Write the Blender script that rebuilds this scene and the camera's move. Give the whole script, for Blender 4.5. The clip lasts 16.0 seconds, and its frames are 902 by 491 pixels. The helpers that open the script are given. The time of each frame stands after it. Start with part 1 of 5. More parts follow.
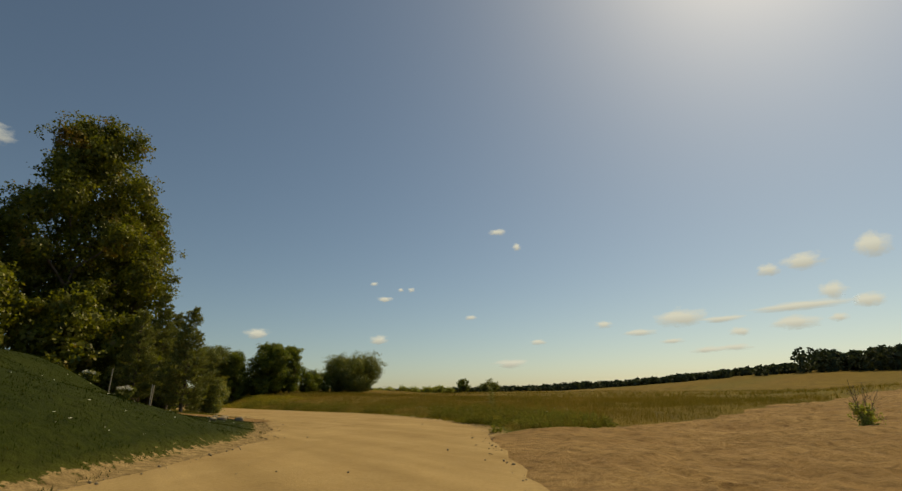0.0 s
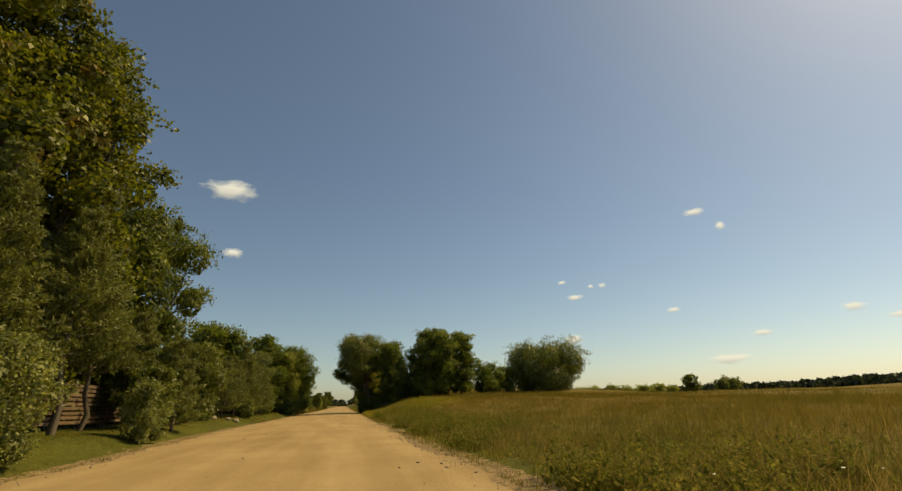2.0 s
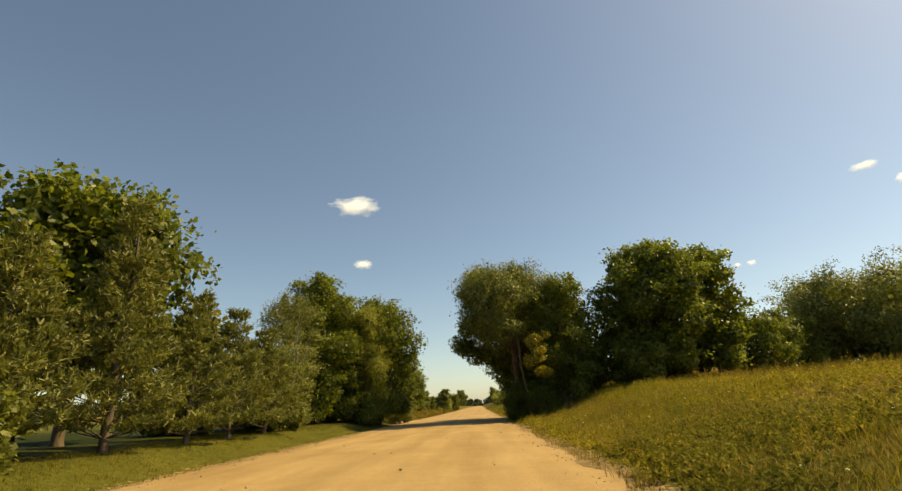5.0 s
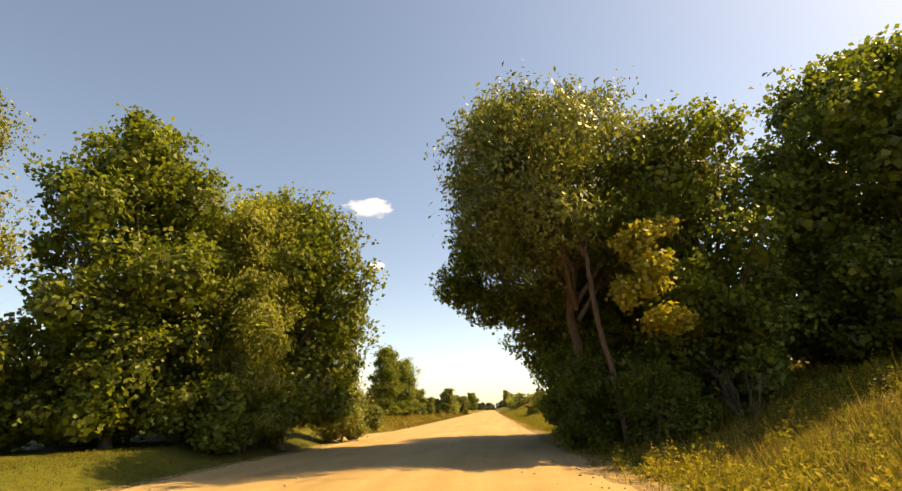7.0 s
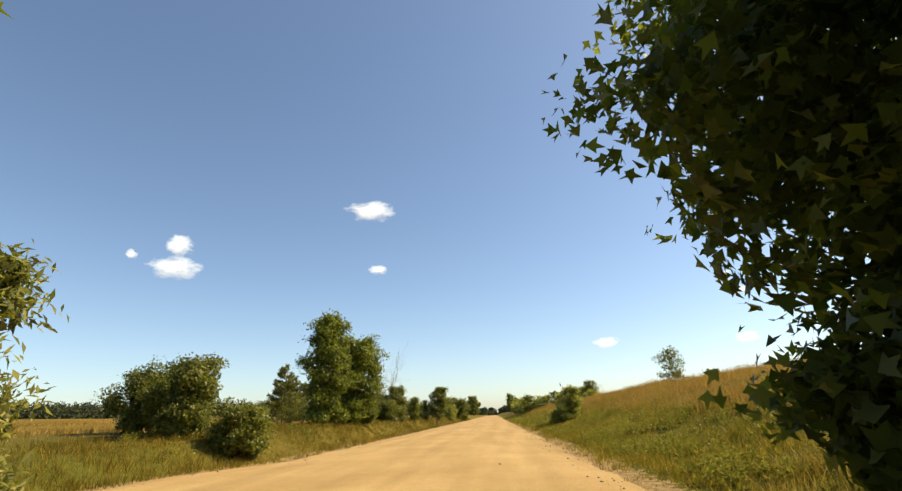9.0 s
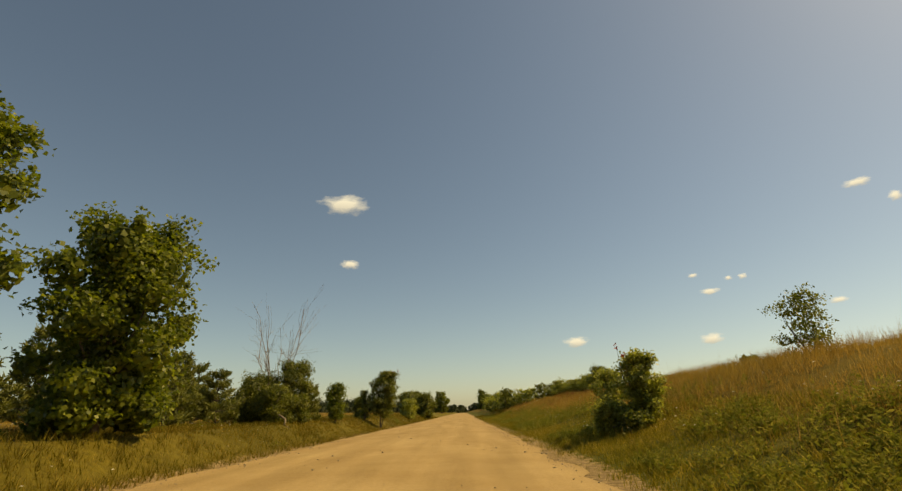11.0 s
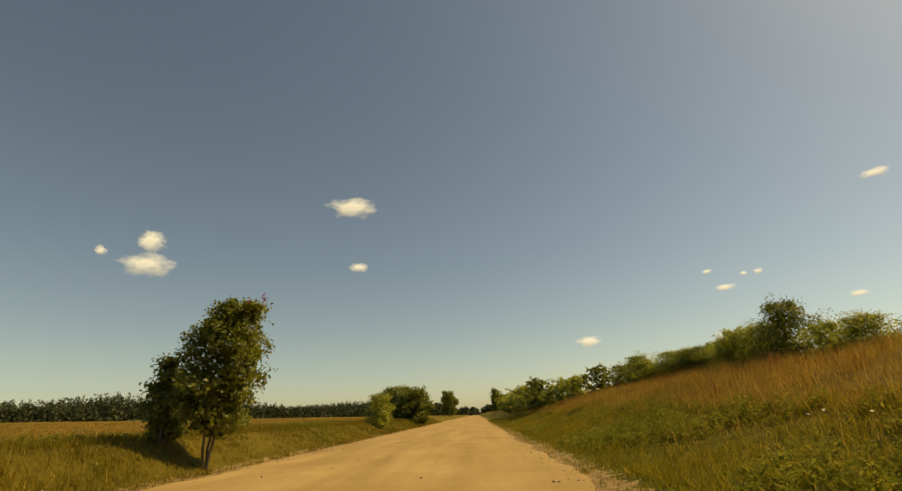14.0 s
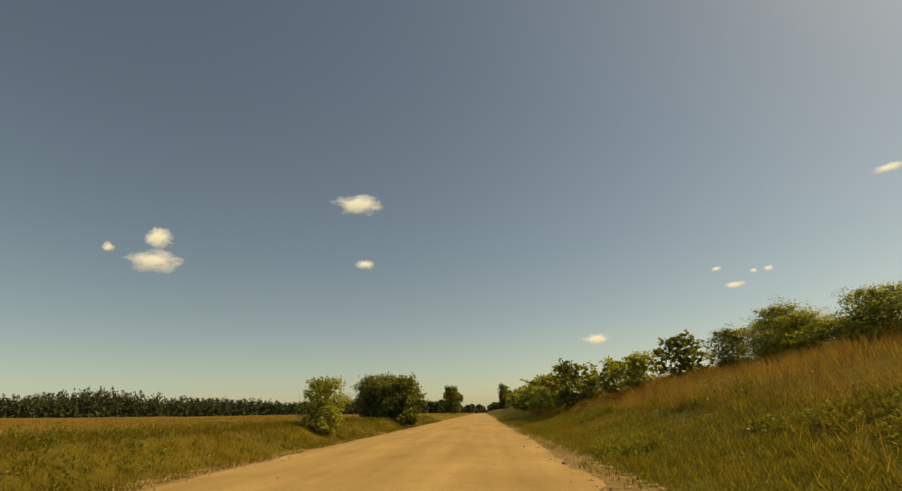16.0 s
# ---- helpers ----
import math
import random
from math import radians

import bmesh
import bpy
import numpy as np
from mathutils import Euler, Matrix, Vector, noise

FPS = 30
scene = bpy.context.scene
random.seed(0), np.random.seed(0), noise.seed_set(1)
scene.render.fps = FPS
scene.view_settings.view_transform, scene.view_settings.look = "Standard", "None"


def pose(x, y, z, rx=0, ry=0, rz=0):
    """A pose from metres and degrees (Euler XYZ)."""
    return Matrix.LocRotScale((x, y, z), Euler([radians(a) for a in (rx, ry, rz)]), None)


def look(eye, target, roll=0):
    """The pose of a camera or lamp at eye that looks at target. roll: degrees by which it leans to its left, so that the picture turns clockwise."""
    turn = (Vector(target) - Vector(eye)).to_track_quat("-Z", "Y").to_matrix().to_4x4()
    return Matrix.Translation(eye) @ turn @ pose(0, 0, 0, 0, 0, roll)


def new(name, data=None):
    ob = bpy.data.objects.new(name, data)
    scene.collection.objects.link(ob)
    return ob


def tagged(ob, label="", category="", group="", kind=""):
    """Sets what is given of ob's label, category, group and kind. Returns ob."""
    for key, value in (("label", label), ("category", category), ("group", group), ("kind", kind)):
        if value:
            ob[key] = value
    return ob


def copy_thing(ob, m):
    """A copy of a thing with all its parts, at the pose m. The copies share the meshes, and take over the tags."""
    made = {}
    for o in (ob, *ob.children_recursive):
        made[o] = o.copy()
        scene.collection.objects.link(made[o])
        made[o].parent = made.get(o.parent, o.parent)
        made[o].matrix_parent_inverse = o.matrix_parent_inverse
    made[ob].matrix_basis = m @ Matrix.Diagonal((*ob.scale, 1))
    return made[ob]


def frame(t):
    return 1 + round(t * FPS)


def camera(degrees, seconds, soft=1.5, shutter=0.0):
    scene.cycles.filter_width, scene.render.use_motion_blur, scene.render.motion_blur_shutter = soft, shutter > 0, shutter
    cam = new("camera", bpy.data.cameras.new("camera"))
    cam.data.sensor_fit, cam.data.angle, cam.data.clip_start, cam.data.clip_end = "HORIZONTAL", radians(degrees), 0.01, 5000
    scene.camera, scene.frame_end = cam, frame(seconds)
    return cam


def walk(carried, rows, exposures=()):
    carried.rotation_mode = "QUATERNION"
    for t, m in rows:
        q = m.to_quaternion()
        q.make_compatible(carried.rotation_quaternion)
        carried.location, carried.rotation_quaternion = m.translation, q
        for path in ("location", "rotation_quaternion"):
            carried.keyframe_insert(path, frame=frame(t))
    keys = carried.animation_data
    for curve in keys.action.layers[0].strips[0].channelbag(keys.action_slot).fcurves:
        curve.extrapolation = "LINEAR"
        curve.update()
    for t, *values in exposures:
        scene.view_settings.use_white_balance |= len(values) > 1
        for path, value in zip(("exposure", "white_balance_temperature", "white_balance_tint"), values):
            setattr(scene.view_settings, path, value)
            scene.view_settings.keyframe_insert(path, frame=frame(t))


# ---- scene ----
# ---- camera and its way ----
cam = camera(85.4, 16.0, soft=1.4)


def eye_row(t, x, y, z, yaw, pitch, lean):
    return (t, pose(x, y, z, 90 + pitch, 0, yaw) @ pose(0, 0, 0, 0, 0, -lean))


PATH = [
    (0, -12.77, 0.0, 1.2, -34.47, 17.05, 1.24),
    (0.5, -8.23, 7.55, 1.2, -30.63, 17.46, 0.7),
    (1, -4.02, 15.17, 1.2, -25.81, 17.65, 0.2),
    (1.5, -0.91, 22.71, 1.2, -20.21, 17.28, 1.11),
    (2, 1.42, 30.46, 1.2, -12.35, 17.77, 1.76),
    (2.5, 1.22, 38.2, 1.2, -6.34, 17.68, 2.05),
    (3, 1.11, 45.63, 1.2, -2.35, 18.32, 2.14),
    (3.5, 1.35, 52.57, 1.2, -0.97, 17.55, 2.88),
    (4, 1.78, 59.19, 1.2, 1.27, 18.14, 3.19),
    (6.5, 1.6, 88.36, 1.2, 2.86, 18.3, 2.94),
    (7, 1.7, 93.55, 1.2, 3.85, 18.68, 2.25),
    (7.5, 1.75, 98.2, 1.2, 4.18, 18.75, 2.35),
    (8, 1.66, 102.94, 1.2, 3.94, 18.65, 1.91),
    (8.5, 1.52, 107.57, 1.2, 4.36, 19.24, 2.1),
    (11, 1.26, 133.46, 1.2, 0.92, 18.83, 1.57),
    (11.5, 1.35, 139.23, 1.2, 0.46, 18.76, 1.64),
    (12, 1.58, 144.82, 1.2, 0.61, 18.47, 1.63),
    (12.5, 1.49, 149.74, 1.2, 1.28, 18.97, 1.87),
    (13, 1.37, 154.08, 1.2, 1.44, 18.95, 1.58),
    (13.5, 1.58, 158.67, 1.2, 1.3, 19.11, 2.34),
    (14, 1.75, 163.14, 1.2, 2.04, 19.14, 2.45),
    (14.5, 1.73, 167.3, 1.2, 1.47, 18.79, 2.63),
    (15, 1.71, 171.7, 1.2, 1.68, 19.05, 2.12),
    (15.5, 1.65, 176.23, 1.2, 2.26, 18.97, 2.19),
    (16, 1.71, 180.65, 1.2, 2.84, 18.92, 2.16),
]
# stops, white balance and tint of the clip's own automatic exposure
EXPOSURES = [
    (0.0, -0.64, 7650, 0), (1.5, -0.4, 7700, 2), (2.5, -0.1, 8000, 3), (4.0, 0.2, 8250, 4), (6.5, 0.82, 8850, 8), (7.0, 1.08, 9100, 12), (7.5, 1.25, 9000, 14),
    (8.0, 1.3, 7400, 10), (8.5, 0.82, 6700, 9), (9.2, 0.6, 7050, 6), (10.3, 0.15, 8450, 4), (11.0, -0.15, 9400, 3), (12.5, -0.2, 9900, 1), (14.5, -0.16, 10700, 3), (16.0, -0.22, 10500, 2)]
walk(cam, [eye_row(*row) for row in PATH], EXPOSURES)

# ---- sky and sun ----
SUN_AZIMUTH, SUN_HEIGHT = 76.0, 48.0
world = bpy.data.worlds.new("sky")
scene.world = world
world.use_nodes = True
wn = world.node_tree.nodes
sky = wn.new("ShaderNodeTexSky")
sky.sky_type = "NISHITA"
sky.sun_disc = False
sky.sun_elevation, sky.sun_rotation = radians(SUN_HEIGHT), radians(SUN_AZIMUTH)
sky.air_density, sky.dust_density, sky.ozone_density = 0.95, 1.4, 1.8
sky.altitude = 650
wn["Background"].inputs["Strength"].default_value = 0.118
world.node_tree.links.new(sky.outputs["Color"], wn["Background"].inputs["Color"])
sun = new("sun", bpy.data.lights.new("sun", "SUN"))
sun.data.energy, sun.data.angle, sun.data.color = 5.0, radians(0.6), (1.0, 0.8, 0.44)
a, e = radians(SUN_AZIMUTH), radians(SUN_HEIGHT)
sun.matrix_world = look((0, 0, 60), (-math.sin(a) * math.cos(e), -math.cos(a) * math.cos(e), 60 - math.sin(e)))


# ---- materials ----
def material(name):
    m = bpy.data.materials.new(name)
    m.use_nodes = True
    nodes, links = m.node_tree.nodes, m.node_tree.links
    return m, nodes, links, nodes["Principled BSDF"]


def noise_node(nodes, links, vector, scale, detail=4.0, rough=0.55):
    n = nodes.new("ShaderNodeTexNoise")
    n.inputs["Scale"].default_value, n.inputs["Detail"].default_value, n.inputs["Roughness"].default_value = scale, detail, rough
    links.new(vector, n.inputs["Vector"])
    return n.outputs["Fac"]


def ramp(nodes, links, fac, stops):
    r = nodes.new("ShaderNodeValToRGB")
    while len(r.color_ramp.elements) < len(stops):
        r.color_ramp.elements.new(0.5)
    for el, (p, c) in zip(r.color_ramp.elements, stops):
        el.position, el.color = p, (*c, 1)
    links.new(fac, r.inputs["Fac"])
    return r.outputs["Color"]


def mixed(nodes, links, fac, a, b, how="MIX"):
    m = nodes.new("ShaderNodeMix")
    m.data_type, m.blend_type = "RGBA", how
    for socket, v in ((m.inputs[0], fac), (m.inputs[6], a), (m.inputs[7], b)):
        if isinstance(v, (int, float)):
            socket.default_value = v
        elif isinstance(v, tuple):
            socket.default_value = (*v, 1)
        else:
            links.new(v, socket)
    return m.outputs[2]


def bumped(nodes, links, bsdf, height, strength, distance):
    b = nodes.new("ShaderNodeBump")
    b.inputs["Strength"].default_value, b.inputs["Distance"].default_value = strength, distance
    links.new(height, b.inputs["Height"])
    links.new(b.outputs["Normal"], bsdf.inputs["Normal"])


def leaf_material(name, dark, mid, light, accent=None, share=0.0, glow=0.46, gloss=0.45):
    """Leaves: every leaf has its own tone, with broad drifts of tone through the crown, deepened to imitate clump
    shading; light passes through.
    """
    m, nodes, links, bsdf = material(name)
    geo = nodes.new("ShaderNodeNewGeometry")
    tex = nodes.new("ShaderNodeTexCoord")
    each = ramp(nodes, links, geo.outputs["Random Per Island"], [(0.0, dark), (0.5, mid), (1.0, light)])
    broad = noise_node(nodes, links, tex.outputs["Object"], 0.55, 3.0)
    tone = ramp(nodes, links, broad, [(0.3, (0.64, 0.66, 0.62)), (0.7, (1.24, 1.19, 1.06))])
    col = mixed(nodes, links, 1.0, each, tone, "MULTIPLY")
    if accent:
        patch = noise_node(nodes, links, tex.outputs["Object"], 0.42, 2.0)
        sel = ramp(nodes, links, patch, [(1.0 - share - 0.04, (0, 0, 0)), (1.0 - share + 0.04, (1, 1, 1))])
        col = mixed(nodes, links, sel, col, accent)
    links.new(col, bsdf.inputs["Base Color"])
    bsdf.inputs["Roughness"].default_value = gloss
    bsdf.inputs["Specular IOR Level"].default_value = 0.35
    trans = nodes.new("ShaderNodeBsdfTranslucent")
    warm = mixed(nodes, links, 1.0, col, (1.15, 1.2, 0.7), "MULTIPLY")
    links.new(warm, trans.inputs["Color"])
    mix = nodes.new("ShaderNodeMixShader")
    mix.inputs[0].default_value = glow
    links.new(bsdf.outputs[0], mix.inputs[1])
    links.new(trans.outputs[0], mix.inputs[2])
    links.new(mix.outputs[0], nodes["Material Output"].inputs["Surface"])
    return m


def bark_material(name, dark, light, scale=6.0):
    m, nodes, links, bsdf = material(name)
    tex = nodes.new("ShaderNodeTexCoord")
    mp = nodes.new("ShaderNodeMapping")
    mp.inputs["Scale"].default_value = (1, 1, 0.22)
    links.new(tex.outputs["Object"], mp.inputs["Vector"])
    f = noise_node(nodes, links, mp.outputs["Vector"], scale, 6.0, 0.65)
    links.new(ramp(nodes, links, f, [(0.3, dark), (0.7, light)]), bsdf.inputs["Base Color"])
    bsdf.inputs["Roughness"].default_value = 0.9
    bumped(nodes, links, bsdf, f, 0.8, 0.04)
    return m


def grass_material(name, stops):
    m, nodes, links, bsdf = material(name)
    geo = nodes.new("ShaderNodeNewGeometry")
    each = ramp(nodes, links, geo.outputs["Random Per Island"], stops)
    broad = noise_node(nodes, links, geo.outputs["Position"], 0.16, 3.0)
    tone = ramp(nodes, links, broad, [(0.3, (0.72, 0.8, 0.7)), (0.7, (1.18, 1.08, 1.0))])
    col = mixed(nodes, links, 1.0, each, tone, "MULTIPLY")
    links.new(col, bsdf.inputs["Base Color"])
    bsdf.inputs["Roughness"].default_value = 0.85
    bsdf.inputs["Specular IOR Level"].default_value = 0.06
    trans = nodes.new("ShaderNodeBsdfTranslucent")
    links.new(col, trans.inputs["Color"])
    mix = nodes.new("ShaderNodeMixShader")
    mix.inputs[0].default_value = 0.45
    links.new(bsdf.outputs[0], mix.inputs[1])
    links.new(trans.outputs[0], mix.inputs[2])
    links.new(mix.outputs[0], nodes["Material Output"].inputs["Surface"])
    return m


LEAF_MAPLE = leaf_material("maple_leaves", (0.076, 0.106, 0.02), (0.148, 0.182, 0.03), (0.265, 0.29, 0.057), glow=0.5)
LEAF_YELLOW = leaf_material("yellow_maple_leaves", (0.24, 0.215, 0.03), (0.38, 0.32, 0.05), (0.5, 0.43, 0.09))
LEAF_OLD = leaf_material("old_maple_leaves", (0.079, 0.092, 0.016), (0.150, 0.166, 0.024), (0.245, 0.244, 0.040), (0.238, 0.160, 0.033), 0.36)
LEAF_WILLOW = leaf_material("willow_leaves", (0.118, 0.138, 0.040), (0.197, 0.220, 0.066), (0.316, 0.329, 0.119), glow=0.36)
LEAF_BIRCH = leaf_material("birch_leaves", (0.127, 0.144, 0.045), (0.206, 0.222, 0.066), (0.348, 0.345, 0.136))
LEAF_ASH = leaf_material("ash_leaves", (0.079, 0.101, 0.020), (0.143, 0.168, 0.031), (0.229, 0.250, 0.055))
LEAF_SHRUB = leaf_material("shrub_leaves", (0.086, 0.108, 0.024), (0.166, 0.185, 0.040), (0.300, 0.304, 0.091))
LEAF_PALE = leaf_material("pale_shrub_leaves", (0.13, 0.145, 0.045), (0.235, 0.25, 0.08), (0.42, 0.42, 0.17))
NEEDLE = leaf_material("pine_needles", (0.1, 0.115, 0.03), (0.18, 0.195, 0.055), (0.28, 0.28, 0.095), glow=0.32, gloss=0.55)
# paler, bluer leaves: the haze over the far woods is put into the colour
LEAF_FAR_HAZY = leaf_material("hazy_far_wood_leaves", (0.034, 0.046, 0.026), (0.054, 0.068, 0.038), (0.08, 0.095, 0.054), glow=0.15, gloss=0.95)
BARK = bark_material("grey_brown_bark", (0.05, 0.04, 0.03), (0.16, 0.12, 0.085))
BARK_PALE = bark_material("pale_birch_bark", (0.12, 0.1, 0.08), (0.5, 0.46, 0.4), 3.0)
BARK_DEAD = bark_material("bare_dead_wood", (0.17, 0.13, 0.1), (0.34, 0.28, 0.22))
GRASS_GREEN = grass_material("green_grass", [(0.0, (0.14, 0.132, 0.016)), (0.55, (0.245, 0.212, 0.03)), (0.85, (0.37, 0.285, 0.055)), (1.0, (0.52, 0.39, 0.12))])
GRASS_BANK = grass_material("straw_green_grass", [(0.0, (0.1, 0.1, 0.02)), (0.35, (0.2, 0.17, 0.04)), (0.7, (0.36, 0.26, 0.075)), (1.0, (0.5, 0.37, 0.14))])
# the weak light on the lawn is put into these very dark greens
GRASS_DIM_LAWN = grass_material("dim_mown_lawn_grass", [(0.0, (0.014, 0.028, 0.003)), (0.7, (0.032, 0.048, 0.006)), (1.0, (0.09, 0.088, 0.02))])
GRASS_MEADOW = grass_material("olive_gold_grass", [(0.0, (0.125, 0.106, 0.017)), (0.5, (0.19, 0.15, 0.027)), (0.9, (0.27, 0.2, 0.044)), (1.0, (0.38, 0.285, 0.085))])
GRASS_DRY = grass_material("dry_grass", [(0.0, (0.26, 0.17, 0.04)), (0.4, (0.37, 0.24, 0.062)), (0.8, (0.46, 0.3, 0.09)), (1.0, (0.56, 0.4, 0.15))])
GRASS_WEED = grass_material("weeds", [(0.0, (0.13, 0.15, 0.024)), (0.6, (0.22, 0.23, 0.04)), (1.0, (0.38, 0.34, 0.09))])
GRASS_ROUGH = grass_material("rough_olive_grass", [(0.0, (0.11, 0.098, 0.015)), (0.5, (0.19, 0.155, 0.026)), (0.85, (0.29, 0.215, 0.045)), (1.0, (0.44, 0.32, 0.095))])
GRASS_DARK_WEED = grass_material("dark_bushy_weeds", [(0.0, (0.09, 0.1, 0.015)), (0.6, (0.17, 0.17, 0.028)), (1.0, (0.32, 0.275, 0.07))])
GRASS_STRIP = grass_material("olive_verge_grass", [(0.0, (0.1, 0.1, 0.016)), (0.6, (0.2, 0.18, 0.03)), (1.0, (0.36, 0.28, 0.075))])
# the glow of sun through the fresh green bank is put into the colour
GRASS_LUSH_LIT = grass_material("lush_lit_bank_grass", [(0.0, (0.18, 0.172, 0.018)), (0.6, (0.32, 0.285, 0.036)), (1.0, (0.5, 0.41, 0.09))])
BARK_BROWN = bark_material("warm_brown_bark", (0.06, 0.038, 0.024), (0.22, 0.14, 0.085), 16.0)
GRASS_SORREL = grass_material("rust_red_stems", [(0.0, (0.16, 0.06, 0.025)), (0.6, (0.3, 0.12, 0.045)), (1.0, (0.42, 0.22, 0.09))])
LEAF_HEDGE = leaf_material("hedge_leaves", (0.19, 0.21, 0.05), (0.32, 0.335, 0.085), (0.5, 0.5, 0.17), glow=0.55)
LEAF_RED = leaf_material("red_young_leaves", (0.3, 0.02, 0.03), (0.42, 0.05, 0.07), (0.4, 0.12, 0.08))


def gravel_material(name, low, high, stone_scale=9.0, clods=0.0):
    m, nodes, links, bsdf = material(name)
    geo = nodes.new("ShaderNodeNewGeometry")
    pos = geo.outputs["Position"]
    mp = nodes.new("ShaderNodeMapping")
    mp.inputs["Scale"].default_value = (1.0, 0.08, 1.0)
    links.new(pos, mp.inputs["Vector"])
    lanes = noise_node(nodes, links, mp.outputs["Vector"], 1.1, 3.0)
    broad = noise_node(nodes, links, pos, 0.35, 5.0, 0.65)
    fine = noise_node(nodes, links, pos, 22.0, 6.0, 0.75)
    base = ramp(nodes, links, broad, [(0.3, low), (0.72, high)])
    base = mixed(nodes, links, 1.0, base, ramp(nodes, links, lanes, [(0.35, (0.86, 0.85, 0.83)), (0.65, (1.08, 1.08, 1.1))]), "MULTIPLY")
    base = mixed(nodes, links, 1.0, base, ramp(nodes, links, fine, [(0.3, (0.78, 0.76, 0.74)), (0.7, (1.14, 1.14, 1.16))]), "MULTIPLY")
    lumps = noise_node(nodes, links, pos, 2.6, 8.0, 0.7)
    # hollows between the clods are darkened in the colour to imitate their shade
    base = mixed(nodes, links, clods, base, ramp(nodes, links, lumps, [(0.36, (0.5, 0.46, 0.42)), (0.5, (0.95, 0.93, 0.9)), (0.66, (1.15, 1.15, 1.15))]), "MULTIPLY")
    vor = nodes.new("ShaderNodeTexVoronoi")
    vor.inputs["Scale"].default_value = stone_scale
    links.new(pos, vor.inputs["Vector"])
    stones = ramp(nodes, links, vor.outputs["Distance"], [(0.1, (1, 1, 1)), (0.2, (0, 0, 0))])
    keep = ramp(nodes, links, noise_node(nodes, links, pos, 1.6, 2.0), [(0.56, (0, 0, 0)), (0.66, (0.7, 0.7, 0.7))])
    sel = mixed(nodes, links, 1.0, stones, keep, "MULTIPLY")
    base = mixed(nodes, links, sel, base, (0.3, 0.22, 0.14))
    links.new(base, bsdf.inputs["Base Color"])
    bsdf.inputs["Roughness"].default_value = 0.95
    bsdf.inputs["Specular IOR Level"].default_value = 0.15
    bumped(nodes, links, bsdf, lumps if clods else fine, 1.0 if clods else 0.5, 0.14 if clods else 0.03)
    return m


GRAVEL = gravel_material("yellow_gravel", (0.345, 0.236, 0.108), (0.445, 0.322, 0.16))
SAND = gravel_material("sandy_dirt", (0.24, 0.145, 0.06), (0.37, 0.245, 0.11), 5.0, 0.85)


def ground_material():
    m, nodes, links, bsdf = material("meadow_ground")
    geo = nodes.new("ShaderNodeNewGeometry")
    pos = geo.outputs["Position"]
    att = nodes.new("ShaderNodeAttribute")
    att.attribute_name = "cover"
    parts = nodes.new("ShaderNodeSeparateColor")
    links.new(att.outputs["Color"], parts.inputs["Color"])
    n1 = noise_node(nodes, links, pos, 0.22, 5.0, 0.6)
    n2 = noise_node(nodes, links, pos, 5.0, 6.0, 0.7)
    green = ramp(nodes, links, n1, [(0.3, (0.075, 0.083, 0.014)), (0.7, (0.135, 0.128, 0.023))])
    dry = ramp(nodes, links, n1, [(0.3, (0.135, 0.088, 0.016)), (0.7, (0.22, 0.142, 0.027))])
    # lawn ground darkened well below its own green, to imitate weak light
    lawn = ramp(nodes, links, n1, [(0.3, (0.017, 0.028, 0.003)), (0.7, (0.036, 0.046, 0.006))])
    soil = ramp(nodes, links, n2, [(0.3, (0.22, 0.15, 0.07)), (0.7, (0.36, 0.26, 0.14))])
    col = mixed(nodes, links, parts.outputs["Red"], green, dry)
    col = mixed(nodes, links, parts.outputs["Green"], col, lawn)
    edge = nodes.new("ShaderNodeMath")
    edge.operation = "MULTIPLY_ADD"
    links.new(n2, edge.inputs[0])
    edge.inputs[1].default_value = 1.2
    links.new(parts.outputs["Blue"], edge.inputs[2])
    bare = ramp(nodes, links, edge.outputs[0], [(0.95, (0, 0, 0)), (1.15, (1, 1, 1))])
    col = mixed(nodes, links, bare, col, soil)
    tone = ramp(nodes, links, n2, [(0.3, (0.6, 0.6, 0.6)), (0.7, (1.25, 1.25, 1.25))])
    col = mixed(nodes, links, 1.0, col, tone, "MULTIPLY")
    links.new(col, bsdf.inputs["Base Color"])
    bsdf.inputs["Roughness"].default_value = 0.95
    bsdf.inputs["Specular IOR Level"].default_value = 0.1
    bumped(nodes, links, bsdf, n2, 0.8, 0.12)
    return m


GROUND = ground_material()


def wood_material(name, dark, light):
    m, nodes, links, bsdf = material(name)
    tex = nodes.new("ShaderNodeTexCoord")
    info = nodes.new("ShaderNodeObjectInfo")
    mp = nodes.new("ShaderNodeMapping")
    mp.inputs["Scale"].default_value = (14, 1.2, 14)
    links.new(tex.outputs["Object"], mp.inputs["Vector"])
    f = noise_node(nodes, links, mp.outputs["Vector"], 2.0, 6.0, 0.65)
    col = ramp(nodes, links, f, [(0.3, dark), (0.7, light)])
    tone = ramp(nodes, links, info.outputs["Random"], [(0.0, (0.75, 0.75, 0.75)), (1.0, (1.2, 1.15, 1.1))])
    links.new(mixed(nodes, links, 1.0, col, tone, "MULTIPLY"), bsdf.inputs["Base Color"])
    bsdf.inputs["Roughness"].default_value = 0.8
    bumped(nodes, links, bsdf, f, 0.4, 0.01)
    return m


